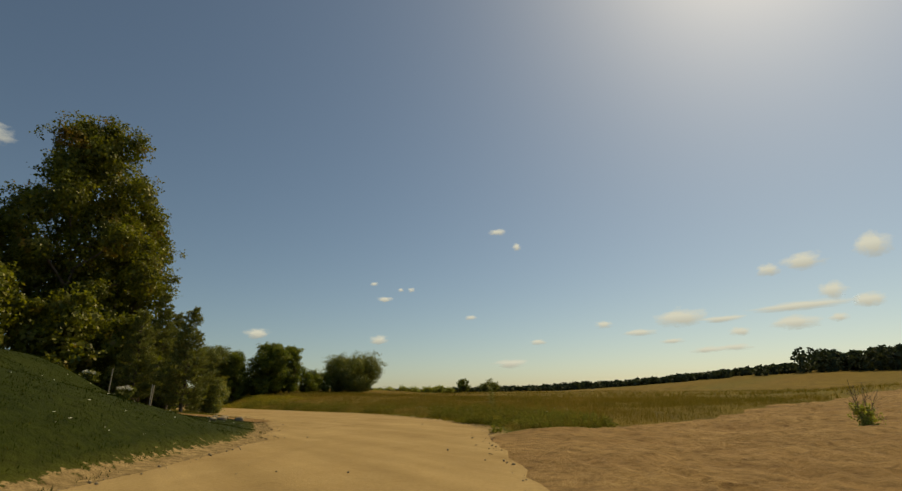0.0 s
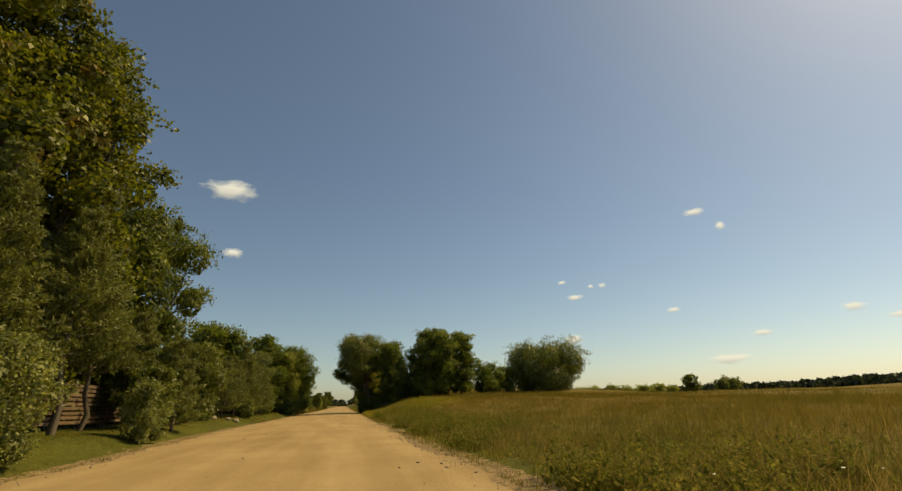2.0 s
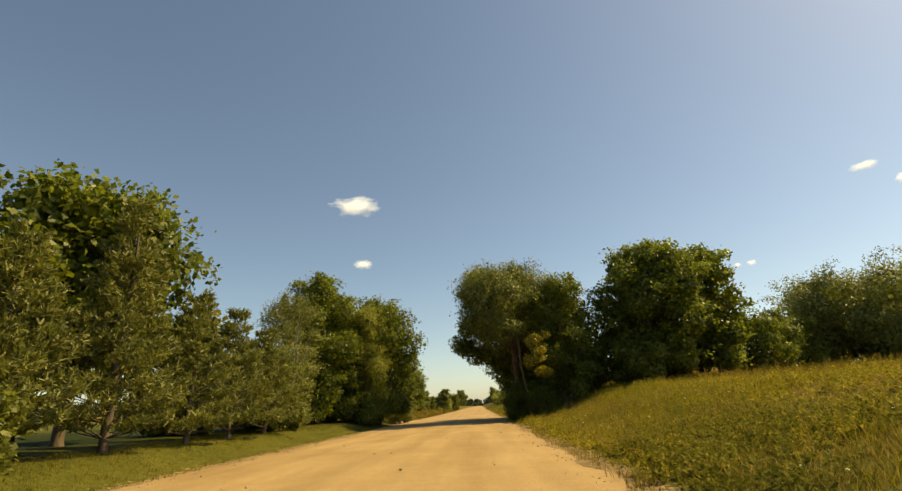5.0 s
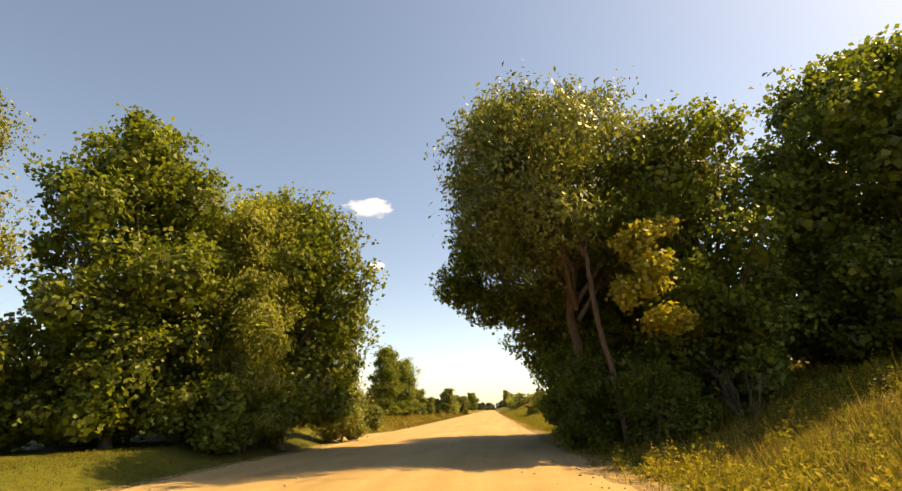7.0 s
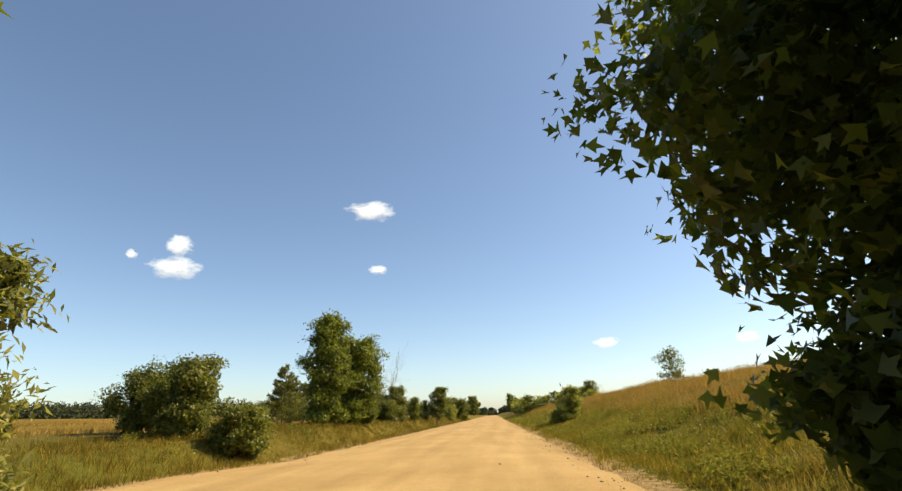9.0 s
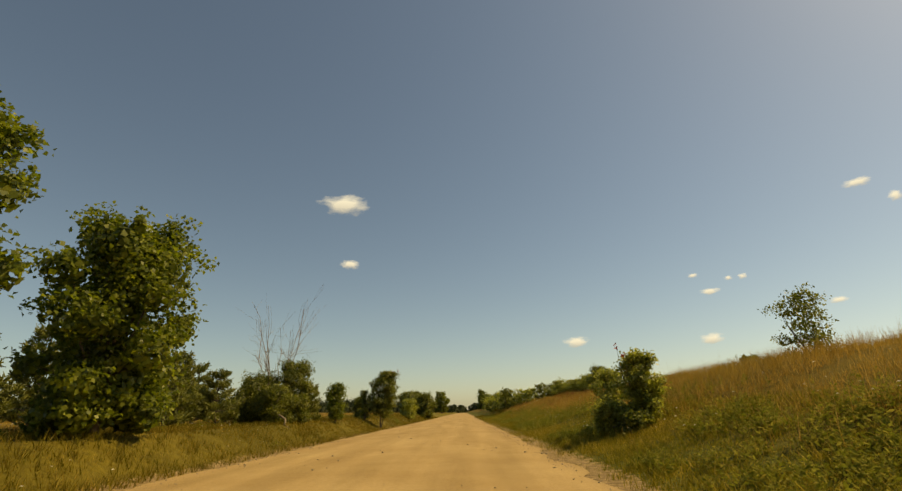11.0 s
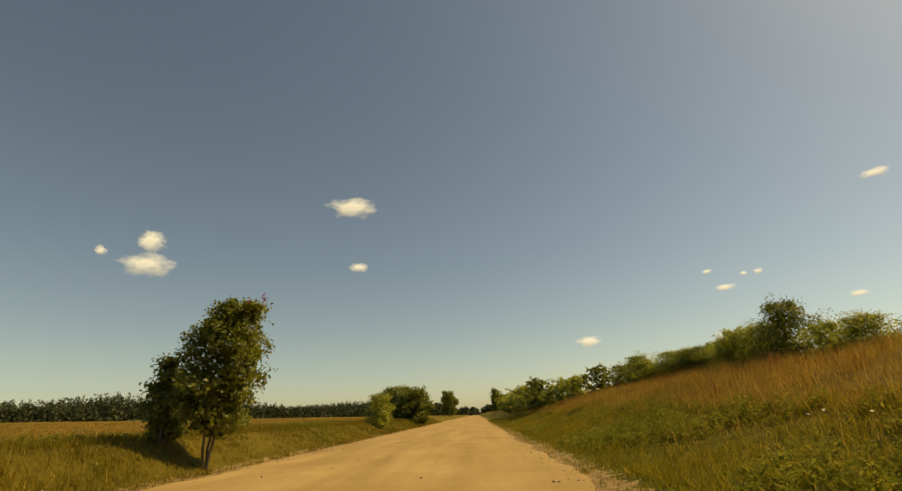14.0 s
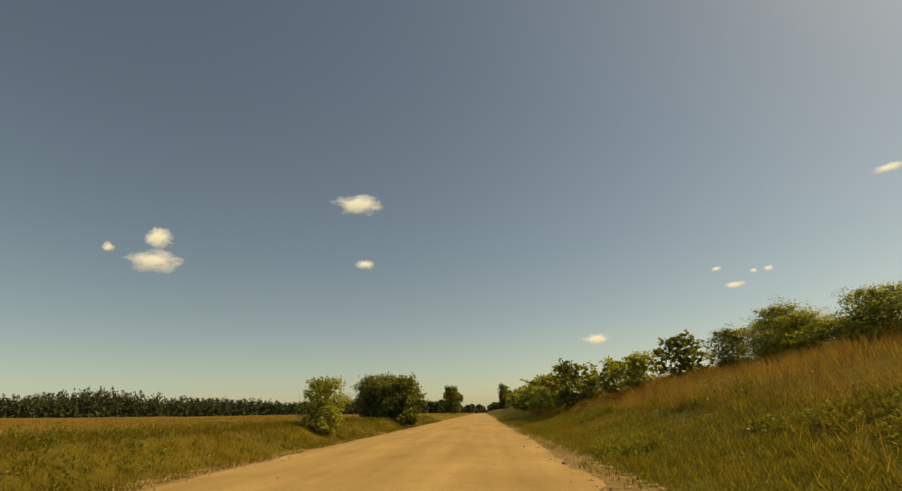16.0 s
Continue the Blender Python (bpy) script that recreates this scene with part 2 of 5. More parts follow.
FENCE_WOOD = wood_material("weathered_brown_boards", (0.1, 0.065, 0.04), (0.24, 0.16, 0.1))
POST_WOOD = wood_material("pale_grey_post_wood", (0.3, 0.26, 0.2), (0.5, 0.45, 0.36))


def stone_material():
    m, nodes, links, bsdf = material("field_stone")
    tex = nodes.new("ShaderNodeTexCoord")
    f = noise_node(nodes, links, tex.outputs["Object"], 5.0, 7.0, 0.7)
    links.new(ramp(nodes, links, f, [(0.3, (0.16, 0.12, 0.08)), (0.7, (0.42, 0.34, 0.24))]), bsdf.inputs["Base Color"])
    bsdf.inputs["Roughness"].default_value = 0.9
    bumped(nodes, links, bsdf, f, 0.6, 0.03)
    return m


STONE = stone_material()


def plain(name, colour, rough=0.6):
    m, nodes, links, bsdf = material(name)
    tex = nodes.new("ShaderNodeTexCoord")
    f = noise_node(nodes, links, tex.outputs["Object"], 12.0, 5.0)
    tone = ramp(nodes, links, f, [(0.3, tuple(c * 0.8 for c in colour)), (0.7, colour)])
    links.new(tone, bsdf.inputs["Base Color"])
    bsdf.inputs["Roughness"].default_value = rough
    return m


PETAL = plain("white_petals", (0.75, 0.74, 0.66))


def cloud_material():
    m, nodes, links, bsdf = material("cloud_vapour")
    nodes.remove(bsdf)
    tex = nodes.new("ShaderNodeTexCoord")
    info = nodes.new("ShaderNodeObjectInfo")
    off = nodes.new("ShaderNodeVectorMath")
    off.operation = "MULTIPLY_ADD"
    links.new(info.outputs["Random"], off.inputs[0])
    off.inputs[1].default_value = (37.0, 61.0, 23.0)
    links.new(tex.outputs["Object"], off.inputs[2])
    n = noise_node(nodes, links, off.outputs[0], 1.5, 7.0, 0.62)
    length = nodes.new("ShaderNodeVectorMath")
    length.operation = "LENGTH"
    links.new(tex.outputs["Object"], length.inputs[0])
    fall = nodes.new("ShaderNodeMath")
    fall.operation = "MULTIPLY_ADD"
    links.new(length.outputs["Value"], fall.inputs[0])
    fall.inputs[1].default_value, fall.inputs[2].default_value = -0.75, 0.4
    add = nodes.new("ShaderNodeMath")
    add.operation = "ADD"
    links.new(n, add.inputs[0])
    links.new(fall.outputs[0], add.inputs[1])
    dens = ramp(nodes, links, add.outputs[0], [(0.25, (0, 0, 0)), (0.68, (0.92, 0.92, 0.92))])
    # the cloud glows by itself; sunlit top and shaded underside are in its colour
    sep = nodes.new("ShaderNodeSeparateXYZ")
    links.new(tex.outputs["Object"], sep.inputs[0])
    up = nodes.new("ShaderNodeMath")
    up.operation = "MULTIPLY_ADD"
    links.new(sep.outputs["Y"], up.inputs[0])
    up.inputs[1].default_value, up.inputs[2].default_value = 0.55, 0.5
    col = ramp(nodes, links, up.outputs[0], [(0.1, (0.55, 0.54, 0.52)), (0.6, (0.88, 0.86, 0.8))])
    em = nodes.new("ShaderNodeEmission")
    links.new(col, em.inputs["Color"])
    em.inputs["Strength"].default_value = 1.15
    tr = nodes.new("ShaderNodeBsdfTransparent")
    mix = nodes.new("ShaderNodeMixShader")
    links.new(dens, mix.inputs[0])
    links.new(tr.outputs[0], mix.inputs[1])
    links.new(em.outputs[0], mix.inputs[2])
    links.new(mix.outputs[0], nodes["Material Output"].inputs["Surface"])
    return m


CLOUD = cloud_material()


# ---- mesh helpers ----
def mesh_from(name, verts, faces, mat, smooth=False):
    """verts: (n, 3) array; faces: (m, k) array of one corner count."""
    verts, faces = np.asarray(verts, np.float32), np.asarray(faces, np.int32)
    me = bpy.data.meshes.new(name)
    k = faces.shape[1]
    me.vertices.add(len(verts))
    me.vertices.foreach_set("co", verts.ravel())
    me.loops.add(faces.size)
    me.loops.foreach_set("vertex_index", faces.ravel())
    me.polygons.add(len(faces))
    me.polygons.foreach_set("loop_start", np.arange(0, faces.size, k, dtype=np.int32))
    me.update(calc_edges=True)
    me.validate()
    if smooth:
        me.polygons.foreach_set("use_smooth", np.ones(len(me.polygons), dtype=bool))
    me.materials.append(mat)
    return me


def child(name, me, parent, label=""):
    ob = new(name, me)
    ob.parent = parent
    return tagged(ob, label)


def bevelled_box(sx, sy, sz, bevel=0.01):
    bm = bmesh.new()
    bmesh.ops.create_cube(bm, size=1.0)
    bmesh.ops.scale(bm, vec=(sx, sy, sz), verts=bm.verts)
    bmesh.ops.bevel(bm, geom=bm.edges[:], offset=bevel, segments=1, affect="EDGES")
    return bm


def smooth_step(a, b, x):
    u = np.clip((x - a) / (b - a), 0, 1)
    return u * u * (3 - 2 * u)


def lattice(x, y, seed, size):
    """Smooth value noise, -1 to 1, for arrays."""
    x, y = np.asarray(x, float) / size + seed * 17.3, np.asarray(y, float) / size + seed * 9.1
    ix, iy = np.floor(x), np.floor(y)
    fx, fy = x - ix, y - iy
    fx, fy = fx * fx * (3 - 2 * fx), fy * fy * (3 - 2 * fy)

    def h(i, j):
        s = np.sin(i * 127.1 + j * 311.7 + seed * 74.7) * 43758.5453
        return 2 * (s - np.floor(s)) - 1

    return (h(ix, iy) * (1 - fx) + h(ix + 1, iy) * fx) * (1 - fy) + (h(ix, iy + 1) * (1 - fx) + h(ix + 1, iy + 1) * fx) * fy


# ---- ground and roads ----
# edges of the gravel road, as x over y, from the bend to the far end
LEFT_Y = [-40, -20, -10, 0, 6, 11.7, 16.7, 21.6, 25, 33.5, 40, 50, 60, 118, 121, 125, 129, 3000]
LEFT_X = [-58, -40, -31, -22, -16, -11.6, -8.5, -7.0, -6.2, -4.4, -4.3, -4.8, -5.3, -5.3, -6.8, -6.4, -5.0, -4.9]
RIGHT_Y = [-40, -20, -10, 0, 10.9, 15.7, 22, 27, 33, 38, 50, 3000]
RIGHT_X = [-42, -26, -19, -11.5, -4.0, -0.6, 1.5, 2.5, 3.5, 3.9, 3.6, 3.6]


def road_left(y):
    return np.interp(y, LEFT_Y, LEFT_X)


def road_right(y):
    return np.interp(y, RIGHT_Y, RIGHT_X)


DRIVE_X, DRIVE_NEAR, DRIVE_FAR = [-10.6, -8, -4.6], [36.0, 32.5, 27.5], [40.5, 38.6, 34.8]


def track_far(x):
    """Far edge (y) of the sandy track that leaves the bend to the east."""
    return np.interp(x, [-4, -1.6, 5, 13, 22, 40, 120], [11.8, 13.2, 13.2, 13.4, 14.4, 16.6, 24.0])


def terrain(x, y):
    x, y = np.asarray(x, float), np.asarray(y, float)
    d = np.maximum(0.0, x - road_right(y) - 0.4)
    e = np.maximum(0.0, road_left(y) - 0.4 - x)
    start = smooth_step(16, 42, y)
    on, bank = smooth_step(98, 136, y), smooth_step(58, 84, y)
    slope = 0.012 + 0.024 * smooth_step(50, 95, y) + 0.071 * smooth_step(98, 136, y)
    right = (0.12 + 0.1 * start + 0.5 * on) * smooth_step(0.5, 12.0, d) + (0.95 + 0.3 * smooth_step(86, 98, y) * (1 - smooth_step(112, 130, y))) * bank * smooth_step(0.8, 8.0, d) + slope * np.minimum(d, 24) - 0.05 * on * np.clip(d - 30, 0, 45) - 0.055 * bank * (1 - smooth_step(122, 142, y)) * np.clip(d - 15, 0, 20) + 0.085 * np.clip(d - 190, 0, 200) * (1 - smooth_step(90, 300, y))
    right = right * smooth_step(track_far(x) - 2.0, track_far(x) + 6.0, y) * start + (1 - start) * (0.012 * np.minimum(d, 40) + 0.03 * np.clip(d - 40, 0, 110)) * smooth_step(0, 12, d)
    right = right - 0.22 * smooth_step(1.0, 6.0, d) * (1 - smooth_step(track_far(x) - 0.5, track_far(x) + 2.5, y))
    late = smooth_step(120, 132, y)
    left = (0.12 + 0.36 * smooth_step(36, 50, y) + 0.38 * late) * smooth_step(0.15, 2.2, e) + 0.026 * np.minimum(np.maximum(e - 3, 0), 300)
    mound = 4.6 * (1 - np.exp(-e / 9.0)) * (1 - 0.85 * smooth_step(13, 25, y) * (1 - smooth_step(4, 12, e))) * (1 - smooth_step(38, 54, y)) * smooth_step(-45, -25, y)
    off = np.maximum(d, e)
    bumps = smooth_step(1, 12, off) * (0.1 * lattice(x, y, 1, 3.5) + 0.22 * lattice(x, y, 2, 14.0))
    return right + left + mound + bumps


def ground_level(x, y):
    return float(terrain(x, y))


def spread(near, step, far, grow=1.25):
    out, s = list(np.arange(-near, near + step / 2, step)), step
    while out[-1] < far:
        s *= grow
        out.append(out[-1] + s)
    s = step
    while out[0] > -far:
        s *= grow
        out.insert(0, out[0] - s)
    return np.array(out)


def build_ground():
    xs = spread(30, 0.6, 4200)
    ys = spread(150, 1.0, 4200) + 115
    gx, gy = np.meshgrid(xs, ys)
    z = terrain(gx, gy)
    inside = (gx > road_left(gy) + 0.2) & (gx < road_right(gy) - 0.2)
    z = np.where(inside, z - 0.04, z)
    verts = np.stack([gx, gy, z], -1).reshape(-1, 3)
    w = len(xs)
    i = (np.arange(len(ys) - 1)[:, None] * w + np.arange(w - 1)[None, :]).ravel()
    me = mesh_from("ground", verts, np.stack([i, i + 1, i + w + 1, i + w], 1), GROUND, True)
    # how dry and how closely mown the cover is; the lawn share also dims it
    d, e = gx - road_right(gy), road_left(gy) - gx
    dry = smooth_step(2.5, 6, d + 1.5 * lattice(gx, gy, 4, 5.0)) * (0.75 + 0.35 * lattice(gx, gy, 5, 22.0))
    dry = np.maximum(dry, smooth_step(4, 9, e) * smooth_step(123, 150, gy) * 0.9)
    dry = np.maximum(dry, 0.5 * smooth_step(123, 131, gy) * (e > 0.2))
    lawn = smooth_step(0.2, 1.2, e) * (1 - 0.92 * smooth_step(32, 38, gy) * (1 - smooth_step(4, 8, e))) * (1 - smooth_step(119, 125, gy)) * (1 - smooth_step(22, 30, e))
    # a trace of the dark lawn colour dims the rough verge near the road
    lawn = np.maximum(lawn, 0.12 * smooth_step(0.2, 1.2, e) * smooth_step(125, 133, gy) * (1 - smooth_step(4, 9, e)))
    rim = 0.8 * (1 - smooth_step(0.1, 1.1, np.maximum(d, e)))
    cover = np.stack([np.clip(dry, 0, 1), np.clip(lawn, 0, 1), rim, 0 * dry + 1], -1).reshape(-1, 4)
    att = me.color_attributes.new("cover", "FLOAT_COLOR", "POINT")
    att.data.foreach_set("color", cover.astype(np.float32).ravel())
    return tagged(new("ground", me), "rolling meadow of green verges and dry golden grass", "ground", kind="structure")


build_ground()


def build_road():
    ys = np.concatenate([np.arange(-40, 260, 0.5), np.geomspace(261, 2500, 60)])
    us = np.linspace(0, 1, 25)
    lx = road_left(ys) + 0.25 * lattice(ys, 0 * ys, 7, 1.7) + 0.15 * lattice(ys, 0 * ys, 8, 0.7)
    rx = road_right(ys) + 0.2 * lattice(ys, 0 * ys, 9, 1.9) + 0.12 * lattice(ys, 0 * ys, 10, 0.6)
    gx = lx[:, None] + (rx - lx)[:, None] * us[None, :]
    gy = np.repeat(ys[:, None], len(us), 1)
    crown = 0.07 * (1 - (2 * us - 1) ** 2)[None, :]
    ruts = sum(-0.018 * np.exp(-((us - c) / 0.035) ** 2) for c in (0.22, 0.4, 0.62, 0.82))[None, :]
    gz = 0.012 + crown + ruts + 0.012 * lattice(gx, gy, 11, 0.8) * (np.minimum(us, 1 - us) > 0.02)[None, :]
    w = len(us)
    i = (np.arange(len(ys) - 1)[:, None] * w + np.arange(w - 1)[None, :]).ravel()
    me = mesh_from("gravel_road", np.stack([gx, gy, gz], -1).reshape(-1, 3), np.stack([i, i + 1, i + w + 1, i + w], 1), GRAVEL, True)
    return tagged(new("road", me), "dusty yellow gravel road with faint wheel tracks", "road", kind="structure")


def build_track():
    """The sandy side track on the east of the bend."""
    xs, us = np.concatenate([np.arange(-12, 26, 0.22), np.arange(26, 110, 0.8)]), np.linspace(0, 1, 110)
    near = np.interp(xs, [-12, -4, 10, 30, 110], [-14, -14, -10, -6, -4])
    far = np.minimum(track_far(xs), np.interp(xs, RIGHT_X[2:6], RIGHT_Y[2:6]) + 1.5) + 0.3 * lattice(xs, 0 * xs, 12, 1.5)
    far = np.where(xs > -0.6, track_far(xs) + 0.3 * lattice(xs, 0 * xs, 12, 1.5), far)
    gx = np.repeat(xs[:, None], len(us), 1)
    gy = near[:, None] + (far - near)[:, None] * us[None, :]
    rise = 0.035 * lattice(gx, gy, 13, 1.4) + 0.045 * lattice(gx, gy, 14, 0.6) + 0.03 * lattice(gx, gy, 17, 0.33)
    # wheel ruts that swing round with the track, with low ridges beside them
    for back in (1.5, 3.1, 4.6, 6.2, 8.4, 10.0):
        off = gy - (far[:, None] - back - 0.5 * lattice(gx, 0 * gx, int(10 * back), 6.0) + 0.05 * np.maximum(0, 6 - gx))
        rise += 0.05 * np.exp(-((np.abs(off) - 0.34) / 0.15) ** 2) - 0.08 * np.exp(-(off / 0.17) ** 2)
    gz = terrain(gx, gy) + 0.004 + (0.75 * rise + 0.1) * smooth_step(0.0, 4, gx - road_right(gy))
    w = len(us)
    i = (np.arange(len(xs) - 1)[:, None] * w + np.arange(w - 1)[None, :]).ravel()
    me = mesh_from("sandy_track", np.stack([gx, gy, gz], -1).reshape(-1, 3), np.stack([i, i + w, i + w + 1, i + 1], 1), SAND, True)
    return tagged(new("dirt_track", me), "rutted sandy track leaving the gravel bend", "track", kind="structure")


def build_driveway():
    xs, us = np.arange(-10.6, -4.2, 0.4), np.linspace(0, 1, 10)
    lo = np.interp(xs, DRIVE_X, DRIVE_NEAR) + 0.2 * lattice(xs, 0 * xs, 15, 1.3)
    hi = np.interp(xs, DRIVE_X, DRIVE_FAR) + 0.2 * lattice(xs, 0 * xs, 16, 1.3)
    gx = np.repeat(xs[:, None], len(us), 1)
    gy = lo[:, None] + (hi - lo)[:, None] * us[None, :]
    gz = terrain(gx, gy) + 0.03
    w = len(us)
    i = (np.arange(len(xs) - 1)[:, None] * w + np.arange(w - 1)[None, :]).ravel()
    me = mesh_from("driveway", np.stack([gx, gy, gz], -1).reshape(-1, 3), np.stack([i, i + w, i + w + 1, i + 1], 1), SAND, True)
    return tagged(new("driveway", me), "sandy driveway into the shaded garden", "driveway", kind="structure")


build_road()
build_track()
build_driveway()


# ---- trees and shrubs ----
def tubes(paths, sides=7):
    """One mesh of tapered tubes; each path is a list of (point, radius)."""
    vs, fs, n = [], [], 0
    for path in paths:
        pts = np.array([p for p, r in path], float)
        tang = np.gradient(pts, axis=0)
        for (p, r), d in zip(path, tang):
            d = d / (np.linalg.norm(d) + 1e-9)
            side = np.cross(d, (0.31, 0.9, 0.3))
            side /= np.linalg.norm(side) + 1e-9
            up = np.cross(side, d)
            a = np.linspace(0, 2 * np.pi, sides, endpoint=False)
            vs.append(np.array(p) + r * (np.cos(a)[:, None] * side + np.sin(a)[:, None] * up))
        for k in range(len(path) - 1):
            b = n + k * sides
            j = np.arange(sides)
            fs.append(np.stack([b + j, b + (j + 1) % sides, b + sides + (j + 1) % sides, b + sides + j], 1))
        n += len(path) * sides
    return np.concatenate(vs), np.concatenate(fs)


def wander(rng, a, b, r0, r1, steps=6, sway=0.12):
    a, b = np.array(a, float), np.array(b, float)
    size = np.linalg.norm(b - a)
    out = []
    off = rng.normal(0, sway * size, 3) * (1, 1, 0.4)
    for k in range(steps + 1):
        u = k / steps
        out.append((a + (b - a) * u + off * math.sin(math.pi * u) * 0.6 + rng.normal(0, 0.012 * size, 3) * (0 < k < steps), r0 + (r1 - r0) * u))
    return out


def foliage(rng, lobes, sprays, leaves, reach, length, width, hang=0.0, shell=0.6, cover=1.05, lobed=False, coat_size=1.45):
    """Leaf blades in sprays on the lobes (x, y, z, rx, ry, rz) of a crown; every lobe breaks up into smaller bulges."""
    small, big = [], lobes
    for x, y, z, rx, ry, rz in lobes:
        for k in range(11):
            d = rng.normal(size=3)
            d /= np.linalg.norm(d)
            d[2] = d[2] if d[2] > -0.35 else -d[2]
            q, r = 0.6 + 0.34 * rng.random(), 0.36 + 0.24 * rng.random()
            small.append((x + d[0] * rx * q, y + d[1] * ry * q, z + d[2] * rz * q, rx * r, ry * r, rz * r * 0.9))
    lobes = np.array(small, float)
    area = (lobes[:, 3] * lobes[:, 5] + lobes[:, 4] * lobes[:, 5]) * (0.5 + rng.random(len(lobes)))
    pick = rng.choice(len(lobes), sprays, p=area / area.sum())
    d = rng.normal(size=(sprays, 3))
    d /= np.linalg.norm(d, axis=1)[:, None]
    d[:, 2] = np.where(d[:, 2] < -0.45, -d[:, 2], d[:, 2])
    rad = shell + (1 - shell) * rng.random(sprays) ** 0.6
    rad *= 1 + 0.16 * rng.normal(size=sprays)
    centre = lobes[pick, :3] + d * lobes[pick, 3:] * rad[:, None]
    c = np.repeat(centre, leaves, 0)
    out = np.repeat(d, leaves, 0)
    n = len(c)
    jit = rng.normal(size=(n, 3)) * reach * (0.75, 0.75, 0.5)
    jit[:, 2] -= hang * rng.random(n) * reach * 3
    p = c + jit
    axis = rng.normal(size=(n, 3)) * 0.8 + out * 0.5
    axis[:, 2] -= 0.25 + hang
    axis /= np.linalg.norm(axis, axis=1)[:, None]
    face = rng.normal(size=(n, 3)) * 0.7 + out * 0.6 + (0, 0, 0.75)
    side = np.cross(axis, face)
    side /= np.linalg.norm(side, axis=1)[:, None] + 1e-9
    nor = np.cross(side, axis)
    s = (0.6 + 0.75 * rng.random(n))[:, None]
    L, W = length * s, width * s
    v0 = p - axis * L * 0.5
    v1 = p + side * W * 0.5 + nor * W * 0.12
    v2 = p + axis * L * 0.5 - nor * L * 0.12
    v3 = p - side * W * 0.5 + nor * W * 0.12
    if lobed:
        # three-pointed leaves with notches between the lobes
        n1 = p + side * W * 0.16 + axis * L * 0.06
        n3 = p - side * W * 0.16 + axis * L * 0.06
        low = axis * L * 0.08
        verts = np.stack([v0, v1 + low, n1, v2, n3, v3 + low], 1).reshape(-1, 3)
    else:
        verts = np.stack([v0, v1, v2, v3], 1).reshape(-1, 3)
    # an inner coat of overlapping leaves that face outwards, so that the crown is closed
    leaf_coat, size, slim = [], coat_size * length, min(0.9, max(0.45, width / length))
    for x, y, z, rx, ry, rz in big:
        n = int(cover * 4 * math.pi * (0.75 * rx) * (0.75 * rz) / (0.5 * slim * size * size))
        d = rng.normal(size=(n, 3))
        d /= np.linalg.norm(d, axis=1)[:, None] + 1e-9
        leaf_coat.append(np.concatenate([d * (rx, ry, rz) * (0.52 + 0.26 * rng.random((n, 1))) + (x, y, z), d], 1))
    leaf_coat = np.concatenate(leaf_coat)
    at, k = leaf_coat[:, :3], len(leaf_coat)
    nor = leaf_coat[:, 3:] + rng.normal(size=(k, 3)) * 0.42
    u = np.cross(nor, rng.normal(size=(k, 3)))
    u /= np.linalg.norm(u, axis=1)[:, None] + 1e-9
    w = np.cross(u, nor)
    w /= np.linalg.norm(w, axis=1)[:, None] + 1e-9
    r = size * 0.5 * (0.6 + 0.7 * rng.random((k, 1)))
    nor = np.cross(u, w) * r * 0.2
    if lobed:
        heart = np.stack([at - u * r, at - w * r + nor, at - w * r * 0.35 + u * r * 0.1, at + u * r - nor, at + w * r * 0.35 + u * r * 0.1, at + w * r + nor], 1).reshape(-1, 3)
    else:
        heart = np.stack([at - u * r, at - w * r * slim - u * r * 0.25 + nor, at + u * r - nor, at + w * r * slim - u * r * 0.25 + nor], 1).reshape(-1, 3)
    verts = np.concatenate([verts, heart])
    return verts, np.arange(len(verts)).reshape(-1, 6 if lobed else 4)


def crown_lobes(rng, height, radius, low, count, top=1.0, size=0.42, lean=(0, 0), shoots=4):
    """Bulging lobes round the crown's body, from a skirt of low branches to upright shoots on top."""
    half = (height - low) / 2
    lobes = [(lean[0] * v, lean[1] * v, low + (height - low) * v, radius * w, radius * w, half * 0.42) for v, w in ((0.25, 0.6), (0.5, 0.66), (0.74, 0.52))]
    for k in range(count):
        u = (k + 0.5) / count
        z = low + (height - low) * (0.08 + 0.88 * u)
        prof = math.sin(math.pi * (0.14 + 0.76 * u) ** top) ** 0.6 * (0.95 + 0.22 * rng.random())
        a = k * 2.4 + rng.random() * 1.1
        r = size * radius * (0.6 + 0.7 * rng.random())
        q = max(0.0, prof * radius - r * 0.85)
        lobes.append((q * math.cos(a) + lean[0] * u, q * math.sin(a) + lean[1] * u, min(z, height - r * 0.8), r, r, r * (0.75 + 0.4 * rng.random())))
    if low < 0.8:
        for k in range(count // 2):
            a, r = k * 2.1 + rng.random(), size * radius * (0.55 + 0.4 * rng.random())
            lobes.append(((radius * 0.8 - r) * math.cos(a), (radius * 0.8 - r) * math.sin(a), low + r * 0.7, r, r, r * 0.9))
    for k in range(shoots):
        a, q = k * 2.4 + rng.random(), radius * (0.15 + 0.4 * rng.random())
        tall = 0.09 * height * (0.6 + 0.8 * rng.random())
        lobes.append((q * math.cos(a) + lean[0], q * math.sin(a) + lean[1], height - tall * 0.7 - 0.12 * q * q / max(radius, 0.1), 0.3 * tall + 0.08, 0.3 * tall + 0.08, tall))
    return lobes


